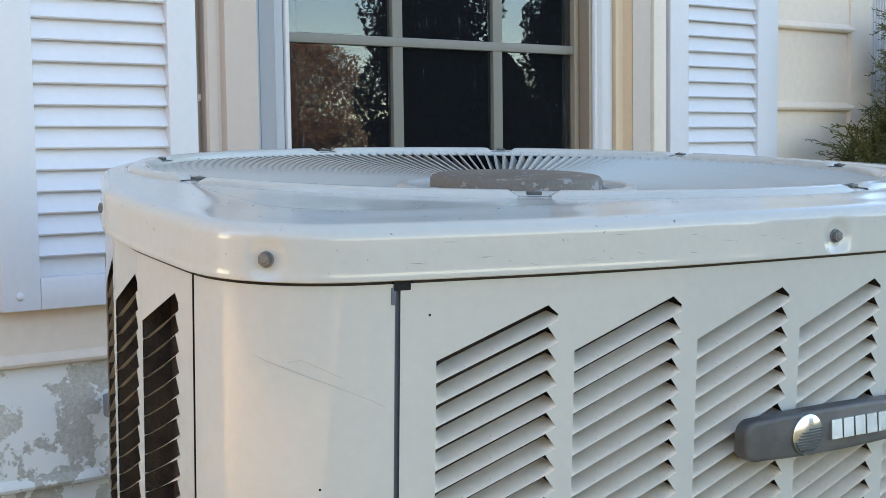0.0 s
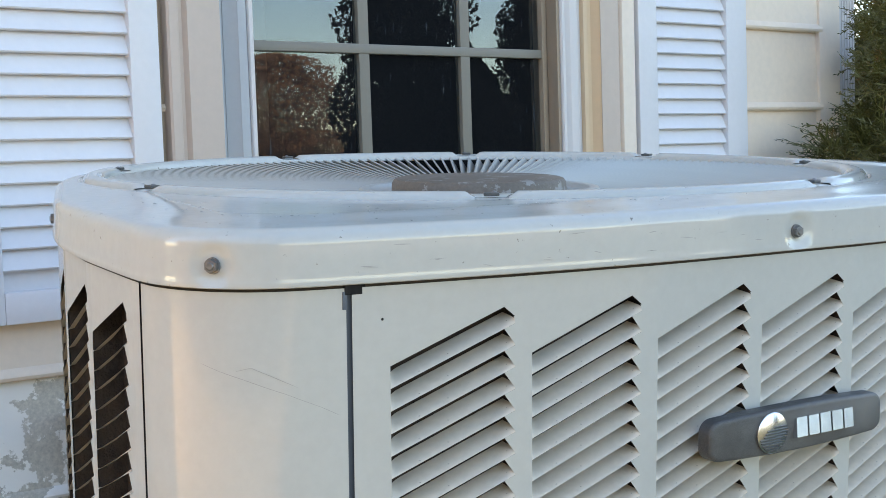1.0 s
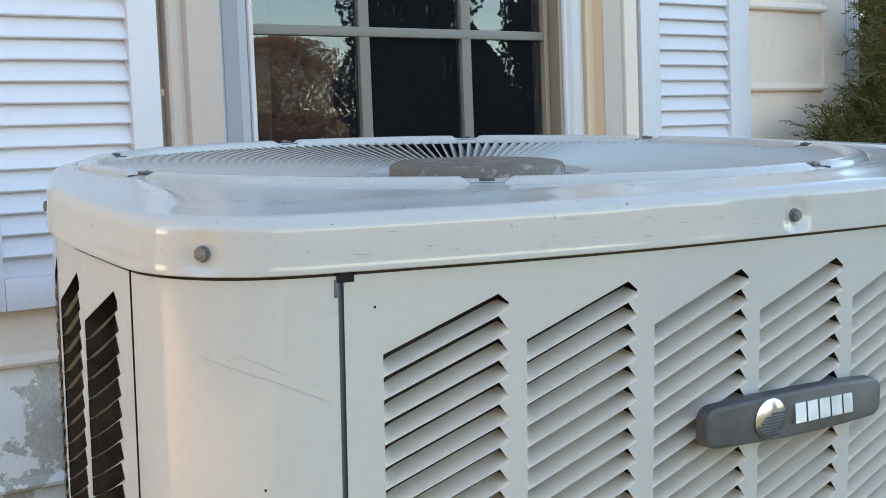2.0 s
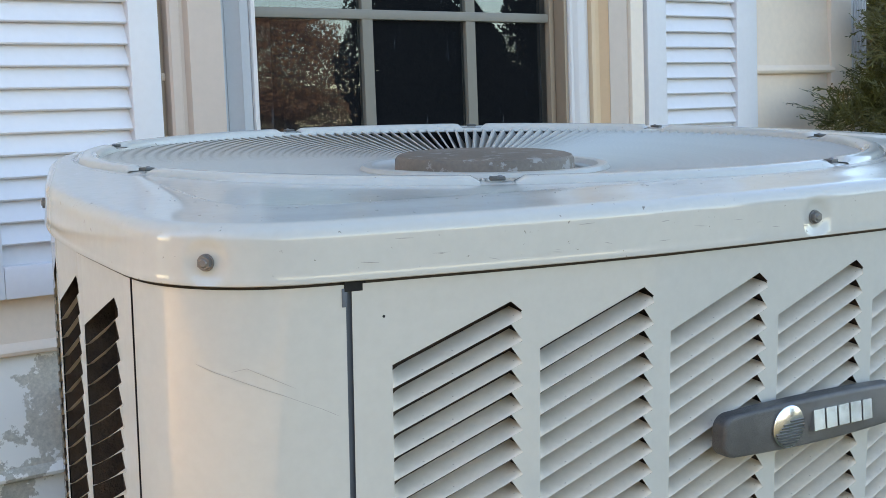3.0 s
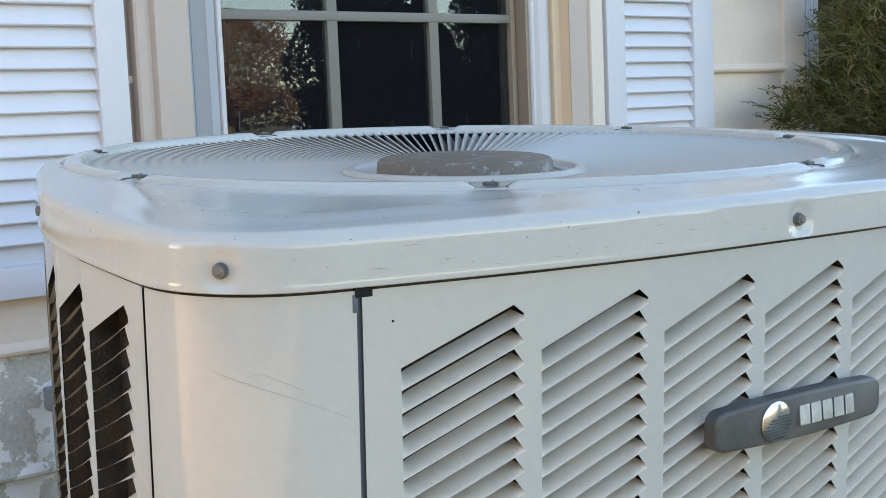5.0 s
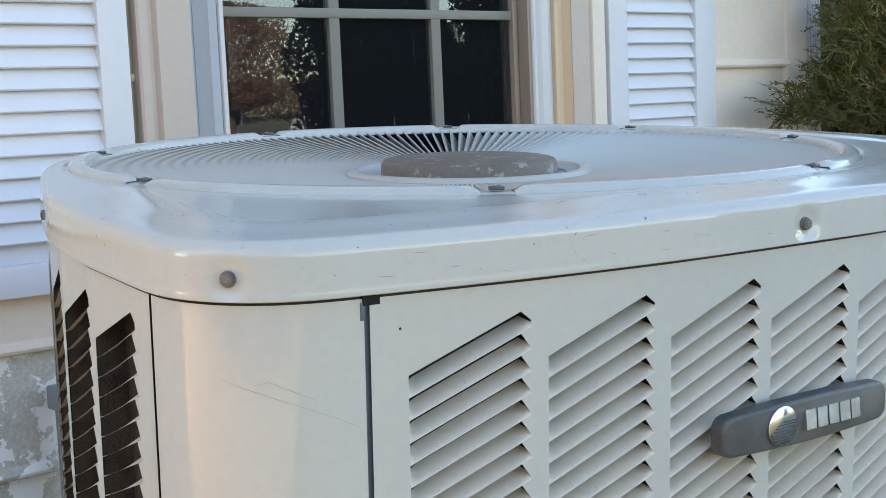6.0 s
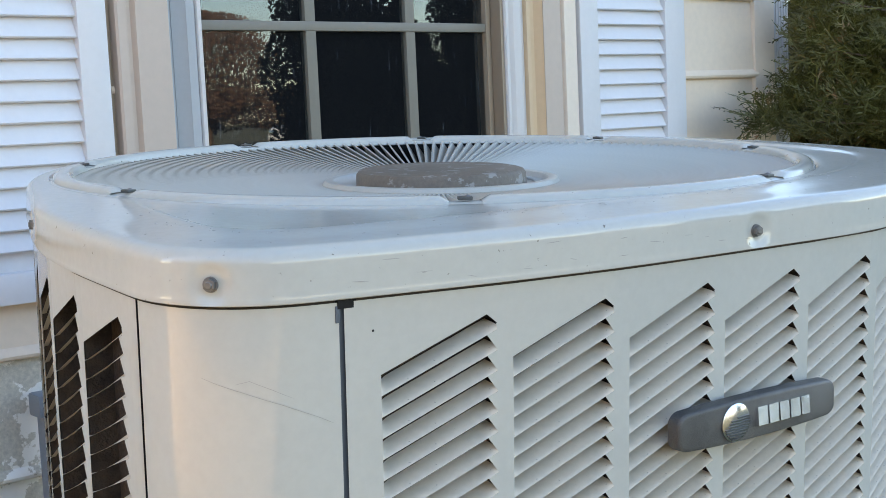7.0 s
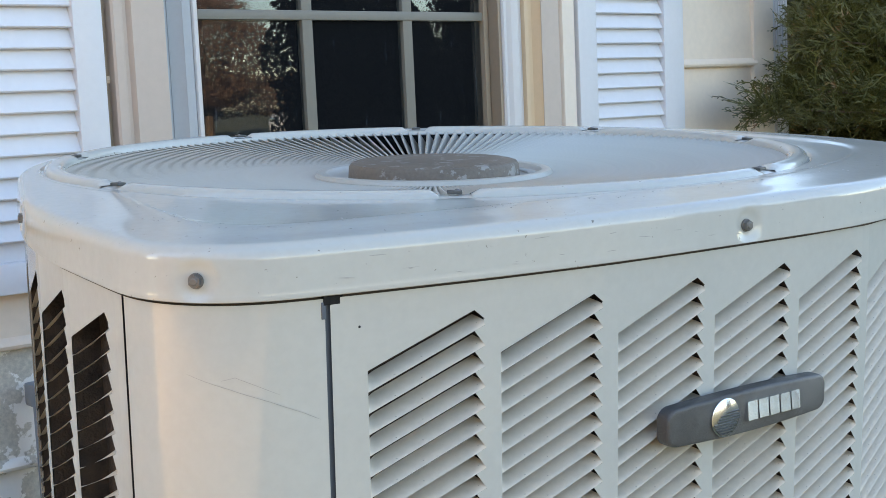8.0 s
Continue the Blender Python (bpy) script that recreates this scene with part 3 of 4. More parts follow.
add("motor_cap", loft("motor_cap", cap_loops, M_CAP, cap_end=True), unit, label="rusty brown motor cap with flaking pale paint")

# clips in the gaps of the collar, where the grille is held
clip_me = box_mesh("clip", -0.0060, 0.0060, -0.0045, 0.0045, -0.0014, 0.0014, M_CLIP, 0.001)
stud_me = dome("stud", 0.0022, 0.0012, M_ZINC)
for deg in TABS[:-1]:
    m = Matrix.Translation((CX + (RING_OUT - 0.011) * math.cos(radians(deg)), CY + (RING_OUT - 0.011) * math.sin(radians(deg)), 0.0432)) @ Matrix.Rotation(radians(deg + 90), 4, "Z")
    clip = add("clip", clip_me, unit, m, "dark steel grille clip")
    add("stud", stud_me, clip, pose(0.002, 0, 0.0014))

# louvred panels
COLW, COLP, PITCH, SLOPE, DEEP = 0.0865, 0.0981, 0.0143, 0.40, 0.0135
ROWS_NEAR, ROWS_ALL = 14, 48
ZLL, ZTOP, NIB = -0.0483, 0.0022, 0.0078


def strips(name, rows, xs, ts, at):
    """Rows of louvre strips from a function of place along the strip and height on it."""
    verts, faces = [], []
    k = len(ts)
    for row in range(rows):
        o = len(verts)
        for x in xs:
            for t in ts:
                xe, deep, z = at(x, t)
                verts.append((xe, deep, SLOPE * xe + z - row * PITCH))
        for i in range(len(xs) - 1):
            for j in range(k - 1):
                a = o + i * k + j
                faces.append((a, a + k, a + k + 1, a + 1))
    return smooth_by_angle(mesh_of(name, verts, faces, M_LOUVER), 60)


def front_strip(x, t):
    """Flush at the foot and rolled in to the head; rounded in at one end, and at the other closed but for a nib of an opening."""
    g = min(1.0, x / 0.0105)
    g = math.sqrt(1 - (1 - g) ** 2)
    e = min(1.0, max(0.0, (COLW - x) / 0.008))
    up = min(1.0, max(0.0, (t - 0.23) / 0.72))
    xe = min(x, COLW - NIB * max(0.0, (t - 0.48) / 1.45))
    return xe, 0.0128 * g * (e + (1 - e) * up * up) * t ** 1.25, 0.475 * t * PITCH


def side_strip(x, t):
    """A shallow shelf that stands up only towards its near end."""
    q = max(0.0, (x - COLW + 0.050) / 0.050)
    return x, (0.0045 + 0.0030 * q) * t * min(1.0, x / 0.0008), (0.07 + 0.42 * q) * t * PITCH


XS = (0.0, 0.0006, 0.0014, 0.0026, 0.0042, 0.0062, 0.0085, 0.0105, 0.04, COLW - 0.016, COLW - 0.012, COLW - NIB, COLW - 0.005, COLW - 0.0025, COLW)
TS = (0.0, 0.06, 0.16, 0.30, 0.46, 0.64, 0.82, 1.0)
FRONT_SET = [strips(nm, rows, XS, TS, front_strip) for nm, rows in (("louver", 1), ("louvers", ROWS_ALL - ROWS_NEAR), ("louvers", ROWS_ALL))]
SIDE_SET = [strips(nm, rows, (0.0, 0.0008, 0.02, 0.0365, 0.05, 0.065, 0.078, COLW), (0.0, 0.5, 1.0), side_strip) for nm, rows in (("louver", 1), ("louvers", ROWS_ALL - ROWS_NEAR), ("louvers", ROWS_ALL))]


def make_panel(name, s0, s1, lefts, near, sets, label, foot=ZLL):
    """A sheet from s0 to s1 along the plan, with louvre columns whose left ends are given."""
    verts, faces = [], []

    def poly(pts):
        o = len(verts)
        verts.extend(pts)
        faces.append(tuple(range(o, o + len(pts))))

    zb = BASE + 0.03
    edges = [s0] + [e for l in lefts for e in (l, l + COLW)] + [s1]
    for k in range(0, len(edges), 2):
        a, b = edges[k], edges[k + 1]
        n = max(1, round((b - a) / 0.015))
        for i in range(n):
            p, q = SKIN.at(a + (b - a) * i / n), SKIN.at(a + (b - a) * (i + 1) / n)
            poly([(*p, zb), (*q, zb), (*q, ZTOP), (*p, ZTOP)])
    frames_ = []
    for l in lefts:
        p, q = SKIN.at(l), SKIN.at(l + COLW)
        d = (q - p) / COLW
        frames_.append((p, d))

        def c(u, z):
            return (p.x + d.x * u, p.y + d.y * u, z)

        head = foot + SLOPE * (COLW - NIB)
        poly([c(0, foot), c(COLW - NIB, head), c(COLW, head - 0.0065), c(COLW, ZTOP), c(0, ZTOP)])
        for row in range(ROWS_ALL):
            zt = head - row * PITCH
            poly([c(COLW, zt - 0.0105), c(COLW, zt + 0.0030), c(COLW - NIB, zt)] if row else [c(COLW, zt - 0.0105), c(COLW, zt - 0.0066), c(COLW - 0.001, zt - 0.0066)])
        zl = foot - ROWS_ALL * PITCH
        poly([c(0, zb), c(COLW, zb), c(COLW, zl + SLOPE * COLW), c(0, zl)])
    panel = add(name, mesh_of(name, verts, faces, M_PAINT), unit, None, label)
    # dark bars added behind the posts to hide lit strips of the next column
    for l in lefts:
        p, q = SKIN.at(l - 0.0115), SKIN.at(l - 0.0015)
        d = (q - p).normalized()
        m = Matrix(((d.x, -d.y, 0, p.x), (d.y, d.x, 0, p.y), (0, 0, 1, 0), (0, 0, 0, 1)))
        add("baffle", box_mesh("baffle", 0.0, 0.010, 0.0012, 0.022, BASE + 0.04, ZTOP - 0.004, M_COIL), panel, m)
    for k, (p, d) in enumerate(frames_):
        m = Matrix(((d.x, -d.y, 0, p.x), (d.y, d.x, 0, p.y), (0, 0, 1, 0), (0, 0, 0, 1)))
        if k in near:
            for row in range(ROWS_NEAR):
                add("louver", sets[0], panel, m @ Matrix.Translation((0, 0, foot - (row + 1) * PITCH)))
        low = add("louvers", sets[1] if k in near else sets[2], panel, m @ Matrix.Translation((0, 0, foot - ((ROWS_NEAR if k in near else 0) + 1) * PITCH)))
        low["kind"] = "stuff"
    return panel


S_FRONT = SKIN.near(-0.0035, 0.002)
if S_FRONT > 1:
    S_FRONT -= SKIN.length
S_LEFT = SKIN.length - 0.1590
FRONT_LEFTS = [0.0203, 0.1193, 0.2200, 0.3178, 0.4155] + [0.4155 + 0.0980 * i for i in range(1, 7)]
s_mid = FRONT_LEFTS[-1] + COLW + 0.03
make_panel("front_panel", S_FRONT, s_mid, FRONT_LEFTS, range(7), FRONT_SET, "beige louvred front panel wrapping round the unit")
right_end = SKIN.length - 0.1867
side_lefts = sorted(right_end - COLW - 0.0990 * i for i in range(14))
make_panel("side_panel", s_mid + 0.004, S_LEFT, side_lefts, range(8, 14), SIDE_SET, "glossy beige louvred side panel", ZLL + 0.002)


def sheet_between(name, sa, sb, z0, z1, mat, track):
    n = 30
    pts = [track.at(sa + (sb - sa) * i / n) for i in range(n + 1)]
    verts = [(p.x, p.y, z) for p in pts for z in (z0, z1)]
    return smooth_by_angle(mesh_of(name, verts, [(2 * i, 2 * i + 2, 2 * i + 3, 2 * i + 1) for i in range(n)], mat), 30)


# smooth corner panel, the dark strip beside it and the notch on top of that, drawn as a black box
corner = add("corner_post", sheet_between("corner_post", S_LEFT + 0.0034, SKIN.length - 0.0078, BASE + 0.03, ZTOP, M_PAINT, SKIN), unit, label="smooth beige rounded corner panel with thin scratches")
add("seam_strip", box_mesh("seam_strip", -0.0105, 0.0, SKIN.at(-0.008).y + 0.0025, SKIN.at(-0.008).y + 0.008, BASE + 0.03, 0.001, M_STRIP), unit, label="blue-grey strip in the panel seam")
# black box stands in for the shade inside the left seam
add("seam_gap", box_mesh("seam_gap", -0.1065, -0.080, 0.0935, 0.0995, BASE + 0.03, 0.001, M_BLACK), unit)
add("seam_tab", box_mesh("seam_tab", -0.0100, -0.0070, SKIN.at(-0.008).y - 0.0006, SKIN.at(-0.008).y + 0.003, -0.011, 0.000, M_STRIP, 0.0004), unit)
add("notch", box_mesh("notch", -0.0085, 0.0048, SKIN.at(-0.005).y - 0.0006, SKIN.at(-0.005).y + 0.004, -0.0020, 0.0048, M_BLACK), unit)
# coil, fan well and base
add("lid_gasket", loft("lid_gasket", [lift(outline(0.0075), 0.0), lift(outline(0.0070), 0.003), lift(outline(0.0070), 0.007), lift(outline(0.0120), 0.0075)], M_DIRT, smooth=False), unit, label="brown dirt in the joint under the lid")
ins = outline(0.026)
add("coil", loft("coil", [lift(ins, BASE + 0.03), lift(ins, -0.006), lift(outline(0.07), -0.004)], M_COIL, smooth=False), unit, label="brown dusty condenser coil behind the louvres")
# well coloured black for the shade below the blades and collar
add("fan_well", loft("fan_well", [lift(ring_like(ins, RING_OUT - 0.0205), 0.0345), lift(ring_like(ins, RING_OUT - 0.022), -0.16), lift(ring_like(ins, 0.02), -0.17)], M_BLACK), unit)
add("base_pan", loft("base_pan", [lift(outline(0.004), BASE), lift(outline(0.004), BASE + 0.035), lift(outline(0.012), BASE + 0.036)], M_PAINT, cap_end=True), unit)

# badge: rounded bar, chrome disc with lines, five slanted chrome blocks
bz, BX, BL, BH = -0.1236, 0.3430, 0.179, 0.0170
bp0, bp1 = SKIN.at(BX - 0.06), SKIN.at(BX + 0.06)
by = (bp0.y + bp1.y) / 2
badge_m = Matrix.Translation((BX, by - 0.004, bz)) @ Matrix.Rotation(math.atan2(bp1.y - bp0.y, 0.12), 4, "Z")


def rounded_bar(w, h, r, n=7):
    pts = []
    for cx, cz, a0 in ((w / 2 - r, -h / 2 + r, -90), (w / 2 - r, h / 2 - r, 0), (-w / 2 + r, h / 2 - r, 90), (-w / 2 + r, -h / 2 + r, 180)):
        for i in range(n):
            t = radians(a0 + 90 * i / (n - 1))
            pts.append((cx + r * math.cos(t), cz + r * math.sin(t)))
        if a0 in (0, 180):
            side = 1 if a0 == 0 else -1
            pts += [(side * (w / 2 - r) * (1 - i / 4), side * h / 2) for i in range(1, 8)]
    return pts


def tapered(pts):
    """The bar is a little deeper in its middle than at its ends."""
    return [(x, z * (1.0 - 0.16 * (abs(x) / (BL / 2)) ** 2)) for x, z in pts]


def badge_mesh():
    loops = []
    for shrink, y in ((0.0, 0.0), (0.0, -0.0085), (0.0005, -0.0103), (0.0018, -0.0114), (0.0035, -0.0117)):
        loops.append([(x, y - 0.0016 * (1 - (x / (BL / 2)) ** 2), z) for x, z in tapered(rounded_bar(BL - 2 * shrink, 2 * BH - 2 * shrink, 0.0100 - shrink))])
    return loft("badge", loops, M_BADGE, cap_end=True)


badge = add("badge", badge_mesh(), unit, badge_m, "grey plastic nameplate with a chrome disc and raised chrome blocks")
FACE = -0.0131
disc_loops = [[(r * math.cos(2 * math.pi * i / 48), r * math.sin(2 * math.pi * i / 48), z) for i in range(48)] for r, z in ((0.0150, 0), (0.0150, 0.0010), (0.0142, 0.0016), (0.0015, 0.0024))]
emblem = add("emblem", loft("emblem", disc_loops, M_CHROME, cap_end=True), badge, pose(-0.0310, FACE, 0.0, 90), "chrome disc emblem with dark engraved lines")
for k in range(9):
    y = 0.004 - 0.00205 * k
    half = math.sqrt(0.0138 ** 2 - y * y)
    a, b = (-half, half * 0.95) if k > 3 else (-half + 0.004 + 0.0016 * (3 - k), half)
    if k == 0:
        a = 0.0
    add("line", box_mesh("line", a, b, y - 0.00045, y + 0.00045, 0.0008, 0.0030, M_CLIP), emblem)
for k, (x, w) in enumerate(((-0.0095, 0.0118), (0.0030, 0.0118), (0.0155, 0.0118), (0.0280, 0.0122), (0.0408, 0.0105))):
    z0, z1, sk = -0.0066, 0.0074, 0.0028
    prof = [(x, z0), (x + w * 0.92, z0), (x + w * 0.92 + sk, z1), (x + sk, z1)]
    add("raised_block", prism("raised_block", prof, "y", -0.0024, 0.0022, M_CHROME), badge, Matrix.Translation((0, FACE - 0.0008, 0)) @ Matrix.Rotation(radians(-16), 4, "X"))

# pad under the unit
pad = tagged(add("concrete_pad", box_mesh("concrete_pad", C2.x - 0.60, C2.x + 0.60, C2.y - 0.60, C2.y + 0.60, BASE - 0.11, BASE, M_PAD, 0.01)), "tilted grey concrete equipment pad sunk in soil", "pad")
pad.matrix_world = UNIT_M

# ---- arborvitae bush ----


def spray_mesh(seed, size):
    """A flat fan of scale-leaf twigs."""
    rng = random.Random(seed)
    verts, faces = [], []

    def twig(p, d, length, w, depth):
        q = p + d * length
        s = d.cross(Vector((0, 0, 1))).normalized() * w
        up = Vector((0, 0, w * 0.8))
        o = len(verts)
        mid = p + d * length * 0.55
        if not depth:
            verts.extend([p, mid + s + up * 0.4, q, mid - s])
            faces.append((o, o + 1, o + 2, o + 3))
            return
        verts.extend([p - s * 0.6, p + s * 0.6, mid + s, q, mid - s, mid + up])
        faces.extend([(o, o + 1, o + 5), (o + 1, o + 2, o + 5), (o + 2, o + 3, o + 5), (o + 3, o + 4, o + 5), (o + 4, o, o + 5)])
        if depth:
            k = 5 if depth == 2 else 4
            for i in range(k):
                f = 0.2 + 0.75 * i / (k - 1)
                side = 1 if i % 2 else -1
                a = radians(rng.uniform(28, 50)) * side
                dd = Matrix.Rotation(a, 3, "Z") @ d
                dd.z += rng.uniform(-0.15, 0.15)
                twig(p + d * length * f, dd.normalized(), length * rng.uniform(0.42, 0.62) * (1.15 - 0.6 * f), w * 0.85, depth - 1)

    twig(Vector((0, 0, 0)), Vector((1, 0, 0)), size, size * 0.030, 2)
    return verts, faces


def make_bush(x, y, height, radius, seed, count, label):
    rng = random.Random(seed)
    ob = tagged(new("arborvitae"), label, "shrub")
    ob.location = (x, y, -0.05)
    add("trunk", tube("trunk", [(0.02 * math.sin(k), 0.02 * math.cos(1.7 * k), height * 0.9 * k / 6) for k in range(7)], 0.035, M_BARK, 9, 0.2), ob)
    sprays = [spray_mesh(seed + 10 + k, 0.13) for k in range(6)]
    allv, allf = [], []
    for i in range(count):
        h = rng.random() ** 0.8
        rad = radius * (1 - 0.75 * max(0, h - 0.60) / 0.40) * (0.6 + 0.4 * min(1, h / 0.15))
        a = rng.uniform(0, 2 * math.pi)
        lump = 1 + 0.22 * noise.noise((math.cos(a) * 2.2, math.sin(a) * 2.2, h * 5 + seed))
        f = rng.random() ** 0.33
        p = Vector((math.cos(a) * rad * f * lump, math.sin(a) * rad * f * lump, 0.08 + h * height * 0.95))
        m = Matrix.Translation(p) @ Matrix.Rotation(a + rng.gauss(0, 0.55), 4, "Z") @ Matrix.Rotation(-radians(rng.gauss(28, 22)), 4, "Y") @ Matrix.Rotation(rng.uniform(-1.2, 1.2), 4, "X") @ Matrix.Scale(rng.uniform(0.6, 1.25), 4)
        v, fc = sprays[i % 6]
        o = len(allv)
        allv.extend(tuple(m @ w) for w in v)
        allf.extend(tuple(k + o for k in q) for q in fc)
    # side branches reaching out along the wall
    reach = ((1.53, -0.02, 0.985, 260), (1.42, -0.03, 1.03, 130), (1.30, 0.02, 1.08, 130), (1.36, -0.04, 1.16, 120), (1.28, 0.0, 1.21, 110), (1.40, -0.05, 1.29, 130),
             (1.14, -0.05, 1.02, 150), (1.10, -0.02, 1.12, 120))
    for x1, y1, z1, number in reach:
        p0, p1 = (-0.60, -0.05, z1 - 0.06), (-x1, y1, z1)
        p0, p1 = Vector(p0), Vector(p1)
        add("limb", tube("limb", [(0, 0, p0.z - 0.1), tuple(p0), tuple(p0.lerp(p1, 0.8))], 0.008, M_BARK, 6, 0.3), ob)
        for i in range(number):
            f = rng.random() ** 0.75
            p = p0.lerp(p1, f) + Vector((rng.gauss(0, 0.04), rng.gauss(0, 0.05), rng.gauss(0, 0.045))) * (1.1 - 0.8 * f)
            m = Matrix.Translation(p) @ Matrix.Rotation(math.pi - 0.3 + rng.gauss(0, 0.6), 4, "Z") @ Matrix.Rotation(-radians(rng.gauss(15, 25)), 4, "Y") @ Matrix.Rotation(rng.uniform(-1.2, 1.2), 4, "X") @ Matrix.Scale(rng.uniform(0.4, 0.8), 4)
            v, fc = sprays[i % 6]
            o = len(allv)
            allv.extend(tuple(m @ w) for w in v)
            allf.extend(tuple(k + o for k in q) for q in fc)
    add("crown", mesh_of("crown", allv, allf, M_LEAF), ob)
    for k in range(26):
        h = rng.uniform(0.12, 0.85)
        a = rng.uniform(0, 6.28)
        e = radius * (1 - 0.7 * h) * rng.uniform(0.6, 0.95)
        p0 = Vector((0, 0, h * height * 0.8))
        p1 = p0 + Vector((math.cos(a) * e, math.sin(a) * e, 0.2 * e + 0.08))
        add("limb", tube("limb", [tuple(p0), tuple(p0.lerp(p1, 0.5) + Vector((0, 0, -0.02))), tuple(p1)], 0.008, M_BARK, 5, 0.3), ob)
    return ob


make_bush(1.63, -0.15, 2.05, 0.78, 3, 30000, "dense green arborvitae with brown inner twigs beside the house corner")

# ---- far trees, seen in the window glass, and two added out of view ----


def far_tree(x, y, height, radius, seed, mat, cone, count, label, cat="tree"):
    rng = random.Random(seed)
    ob = tagged(new("tree"), label, cat, "far trees across the lawn")
    ob.location = (x, y, -0.1)
    add("trunk", tube("trunk", [(0.1 * math.sin(k + seed), 0.1 * math.cos(k), height * 0.8 * k / 5) for k in range(6)], radius * 0.07, M_BARK, 8, 0.25), ob)
    verts, faces = [], []
    for i in range(count):
        h = rng.random()
        rad = radius * min(1.0, cone * (1.02 - h)) if cone else radius * math.sqrt(max(0.02, 1 - (2 * h - 1) ** 2))
        a = rng.uniform(0, 6.2832)
        f = rng.random() ** 0.5 * (1 + 0.55 * noise.noise((math.cos(a) * 1.6, math.sin(a) * 1.6 + seed, h * 5)))
        c = Vector((math.cos(a) * rad * f, math.sin(a) * rad * f, height * (0.06 + 0.92 * h if cone else 0.22 + 0.78 * h)))
        s = rng.uniform(0.10, 0.28) * (0.21 if cone else 0.30)
        e = Euler((rng.uniform(0, 6.28), rng.uniform(0, 6.28), rng.uniform(0, 6.28))).to_matrix()
        o = len(verts)
        verts.extend(tuple(c + e @ Vector(v) * s) for v in ((-1, -0.5, 0), (1, -0.4, 0.2), (0.2, 1, -0.1), (0, 0, 0.5)))
        faces.extend(((o, o + 1, o + 2), (o, o + 1, o + 3), (o + 1, o + 2, o + 3)))
    add("crown", mesh_of("crown", verts, faces, mat), ob)
    return ob


far_tree(21.9, -40, 5.2, 2.7, 1, M_AUTUMN, 0, 15000, "brown-leaved autumn tree far across the lawn")
far_tree(24.5, -47, 2.6, 4.2, 7, M_AUTUMN, 0, 9000, "low brown shrubs far across the lawn", "shrub")
far_tree(31.5, -47, 2.6, 4.2, 8, M_AUTUMN, 0, 9000, "low brown shrubs far across the lawn", "shrub")
far_tree(15, -55, 8.0, 4.4, 5, M_AUTUMN, 0, 2400, "bare brownish tree far across the lawn")
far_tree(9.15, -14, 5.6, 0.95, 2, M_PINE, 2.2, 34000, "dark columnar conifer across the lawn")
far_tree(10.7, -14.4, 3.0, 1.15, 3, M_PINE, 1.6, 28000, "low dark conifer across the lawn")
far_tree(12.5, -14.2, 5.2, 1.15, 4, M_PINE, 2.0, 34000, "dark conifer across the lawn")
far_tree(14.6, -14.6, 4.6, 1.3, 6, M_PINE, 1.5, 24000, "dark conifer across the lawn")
# two unseen trees added to keep bright horizon sky off the lid
far_tree(24, 1, 5.0, 4.5, 9, M_AUTUMN, 0, 7000, "unseen brown trees added to block bright low sky")
far_tree(23, -7, 4.6, 4.5, 10, M_AUTUMN, 0, 7000, "unseen brown trees added to block bright low sky")
tagged(add("pavement", box_mesh("pavement", -40, 60, -24.0, -19.0, -0.10, 0.04, M_PAD, 0.01)), "pale concrete street pavement across the lawn", "pavement", kind="structure")

# parked car on the street
M_CAR = material("white_car_paint", (0.78, 0.78, 0.77), 0.2, grain=6, tone=0.02, bump=0, coat=0.5)
M_TYRE = material("tyre_rubber", (0.02, 0.02, 0.02), 0.8, tone=0.2)
M_DARKGLASS = material("car_glass", (0.012, 0.014, 0.016), 0.08, tone=0.05, bump=0)


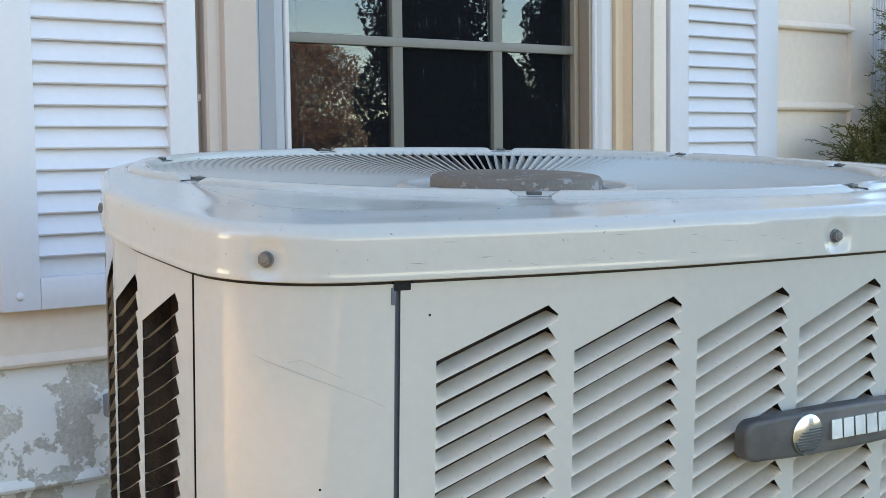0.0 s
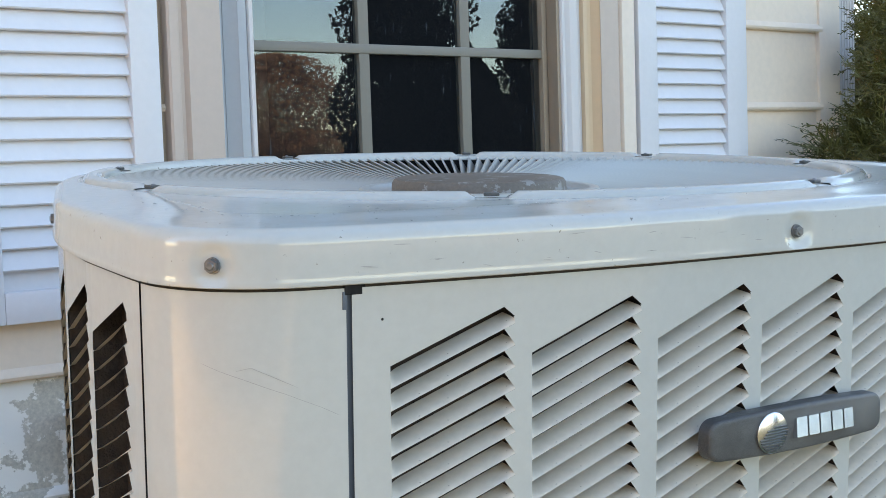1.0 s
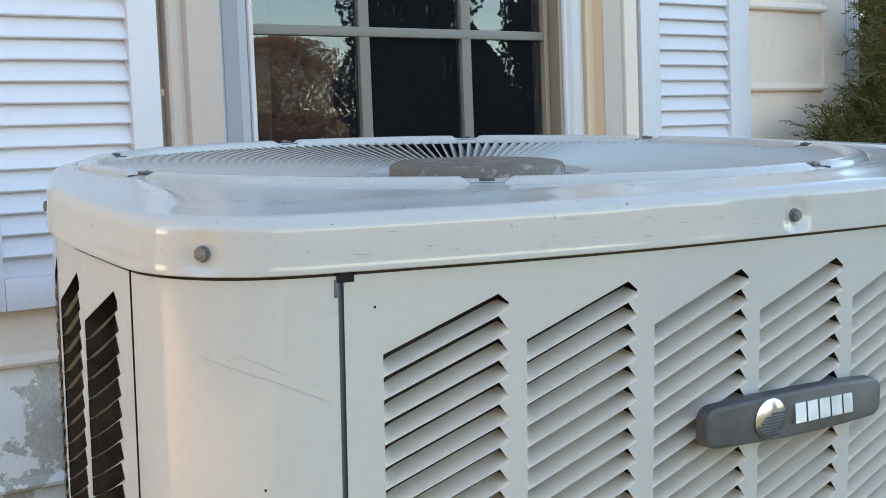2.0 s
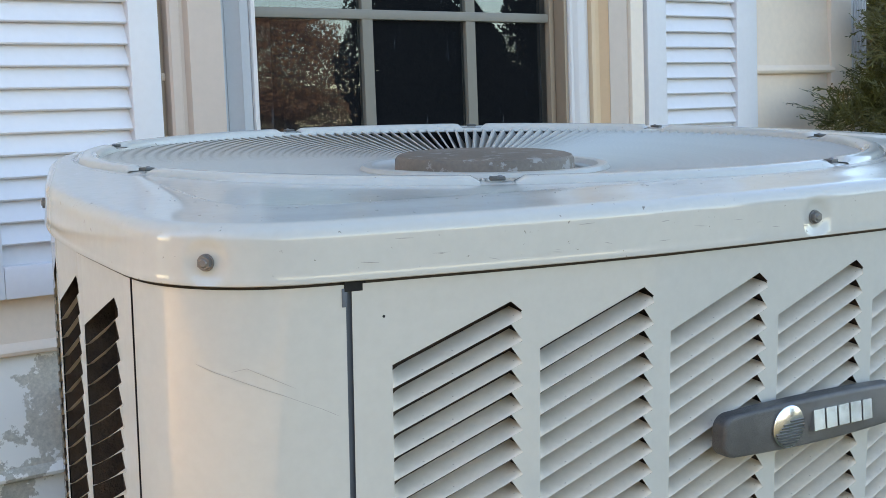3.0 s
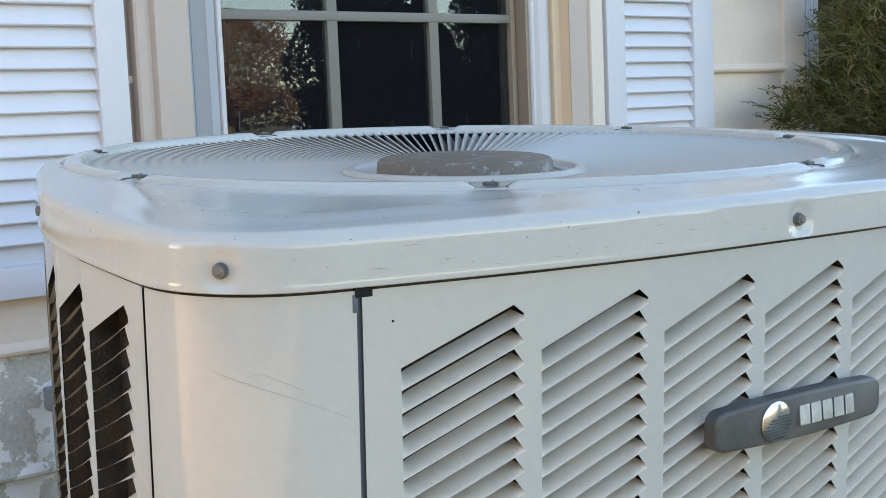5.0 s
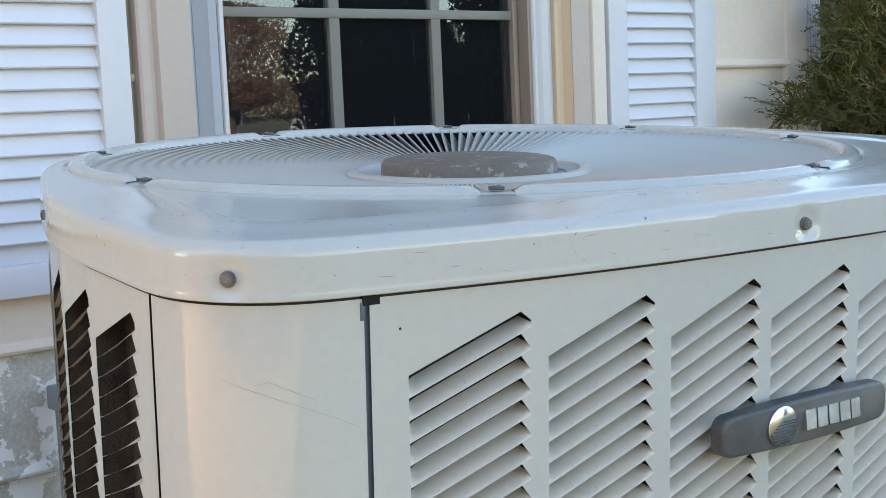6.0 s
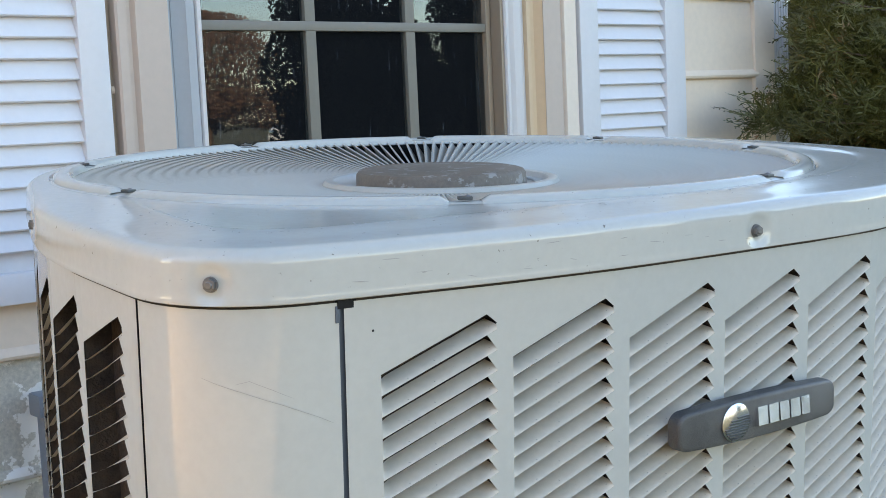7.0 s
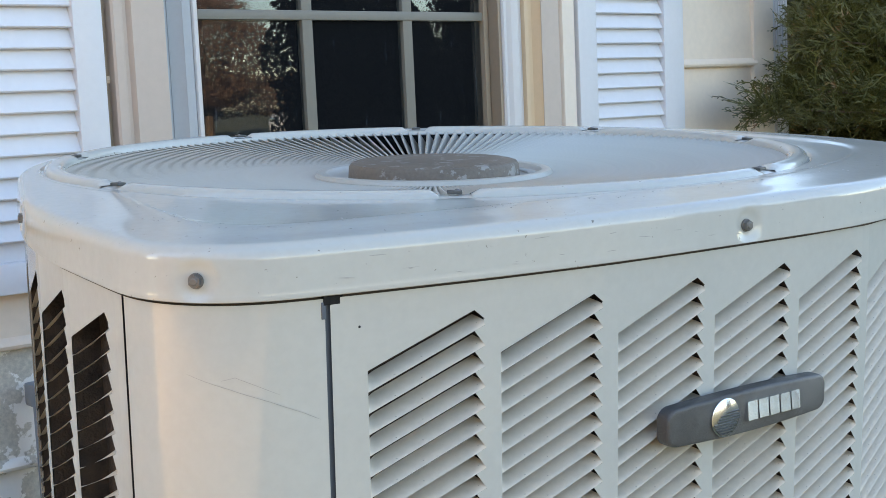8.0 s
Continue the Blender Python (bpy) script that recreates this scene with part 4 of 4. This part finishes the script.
def make_car(x, y):
    ob = tagged(new("car"), "white parked car on the street across the lawn", "car")
    ob.location = (x, y, 0.04)
    low = [(-2.2, 0.34), (-2.25, 0.62), (-2.16, 0.80), (-1.0, 0.98), (0.9, 0.99), (1.95, 0.98), (2.18, 0.86), (2.22, 0.40), (1.75, 0.24), (-1.8, 0.24)]
    cabin = [(-1.02, 0.97), (-0.28, 1.40), (0.10, 1.46), (0.85, 1.44), (1.55, 0.98)]
    body = prism("body", low, "y", -0.85, 0.85, M_CAR, True)
    bm = bmesh.new()
    bm.from_mesh(body)
    bmesh.ops.bevel(bm, geom=bm.edges[:], offset=0.05, segments=2, profile=0.6, affect="EDGES")
    bm.to_mesh(body)
    bm.free()
    add("body", body, ob)
    add("roof", prism("roof", cabin, "y", -0.68, 0.68, M_CAR, True), ob, label="rounded white cabin roof")
    glass = [(-0.82, 1.03), (-0.24, 1.36), (0.10, 1.41), (0.82, 1.39), (1.30, 1.03)]
    for y0, y1 in ((-0.692, -0.676), (0.676, 0.692)):
        add("side_window", prism("side_window", glass, "y", y0, y1, M_DARKGLASS), ob, label="dark side window")
    for wx in (-1.38, 1.32):
        for wy in (-0.80, 0.80):
            tyre = [[(0.32 * r * math.cos(2 * math.pi * k / 28), yy, 0.32 * r * math.sin(2 * math.pi * k / 28)) for k in range(28)] for r, yy in ((0.55, -0.10), (0.92, -0.11), (1.0, -0.08), (1.0, 0.08), (0.92, 0.11), (0.55, 0.10))]
            wheel = add("wheel", loft("wheel", tyre, M_TYRE), ob, pose(wx, wy, 0.32))
            rim = [[(r * math.cos(2 * math.pi * k / 24), yy, r * math.sin(2 * math.pi * k / 24)) for k in range(24)] for r, yy in ((0.18, -0.09), (0.17, -0.07), (0.03, -0.10))]
            add("rim", loft("rim", rim, M_ZINC, cap_end=True), wheel, Matrix.Rotation(0.0 if wy < 0 else math.pi, 4, "Z"))
    for hy in (-0.62, 0.62):
        add("headlight", box_mesh("headlight", -2.235, -2.12, hy - 0.16, hy + 0.16, 0.62, 0.74, M_CHROME, 0.02), ob)
    return ob


make_car(15.5, -21.6)

# utility wires across the street
wires = tagged(new("utility_wires"), "thin utility wires between wooden poles across the street", "wires")
for z0, dy in ((6.3, 0.0), (5.9, 0.3)):
    pts = [(x, -58 + dy, z0 - 0.7 * (1 - ((x - 20) / 60) ** 2)) for x in range(-40, 81, 10)]
    add("wire", tube("wire", pts, 0.022, M_CLIP, 6), wires)
for x in (-40, 80):
    add("pole", tube("pole", [(x, -57.85, z) for z in (-0.2, 3, 7)], 0.16, M_BARK, 10, 0.7), wires)

# thin scratches on the corner panel and the lid, and small dark flecks
M_SCRATCH = material("scratch_grey", (0.31, 0.30, 0.275), 0.5, tone=0.2, grain=200, bump=0)


def ribbon(track, path, width, lift_):
    """A hair-thin mark along (s, z) points laid on the skin of the unit."""
    verts, faces = [], []
    for i, (s, z) in enumerate(path):
        p, q = track.at(s - 0.002), track.at(s + 0.002)
        d = (q - p).normalized()
        out = Vector((d.y, -d.x))
        c = track.at(s) + out * lift_
        w = width * (0.25 if i in (0, len(path) - 1) else 1.0) / 2
        verts += [(c.x, c.y, z - w), (c.x, c.y, z + w)]
    faces = [(2 * i, 2 * i + 2, 2 * i + 3, 2 * i + 1) for i in range(len(path) - 1)]
    return mesh_of("scratch", verts, faces, M_SCRATCH)


def along(points, n=4):
    """(x, y, z) marks on the corner as (s, z), with steps between."""
    base = [(SKIN.near(x, y), z) for x, y, z in points]
    out = []
    for (s0, z0), (s1, z1) in zip(base, base[1:]):
        out += [(s0 + (s1 - s0) * k / n, z0 + (z1 - z0) * k / n) for k in range(n)]
    return out + [base[-1]]


for pts, w in (([(-0.0869, 0.0305, -0.0413), (-0.079, 0.0224, -0.0455), (-0.067, 0.0135, -0.0505), (-0.0448, 0.0039, -0.0598), (-0.0231, 0.001, -0.0696), (-0.0122, 0.0008, -0.0754)], 0.00030),
               ([(-0.0704, 0.0157, -0.0454), (-0.0628, 0.0111, -0.0433), (-0.0512, 0.0059, -0.0491), (-0.0377, 0.0023, -0.0562)], 0.00028)):
    add("scratch", ribbon(SKIN, along(pts), w, 0.0003), corner)
rng = random.Random(11)
for k in range(16):
    s0, z0, ln = rng.uniform(0.0, 0.52), rng.uniform(0.012, 0.028), rng.uniform(0.003, 0.012)
    dz = rng.uniform(-0.25, 0.1) * ln
    add("scratch", ribbon(EDGE, [(s0 + ln * f, z0 + dz * f) for f in (0, 0.5, 1)], rng.uniform(0.0003, 0.0006), 0.0008), lid)
fleck = dome("fleck", 0.0009, 0.0004, M_BLACK, 8)
for s0, z0 in ((0.0155, -0.0185), (0.006, -0.21), (-0.055, -0.125)):
    p, q = SKIN.at(s0 - 0.002), SKIN.at(s0 + 0.002)
    d = (q - p).normalized()
    add("fleck", fleck, corner if s0 < 0 else unit, Matrix.Translation((*SKIN.at(s0), z0)) @ Vector((d.y, -d.x, 0)).to_track_quat("Z", "Y").to_matrix().to_4x4())
# chipped specks along the swell of the lid
speck = dome("speck", 0.0012, 0.0003, M_SCRATCH, 7)
rng = random.Random(23)
inner = Track(0.062)
for k in range(70):
    s0 = rng.choice((rng.uniform(0.02, 0.55), rng.uniform(0.12, 0.38), rng.uniform(-0.30, -0.02)))
    p = inner.at(s0) + Vector((rng.gauss(0, 0.007), rng.gauss(0, 0.007)))
    add("speck", speck, lid, Matrix.Translation((p.x, p.y, 0.0424)) @ Matrix.Rotation(rng.uniform(0, 3.1), 4, "Z") @ Matrix.Diagonal((rng.uniform(0.4, 1.5), rng.uniform(0.3, 0.7), 1, 1)))
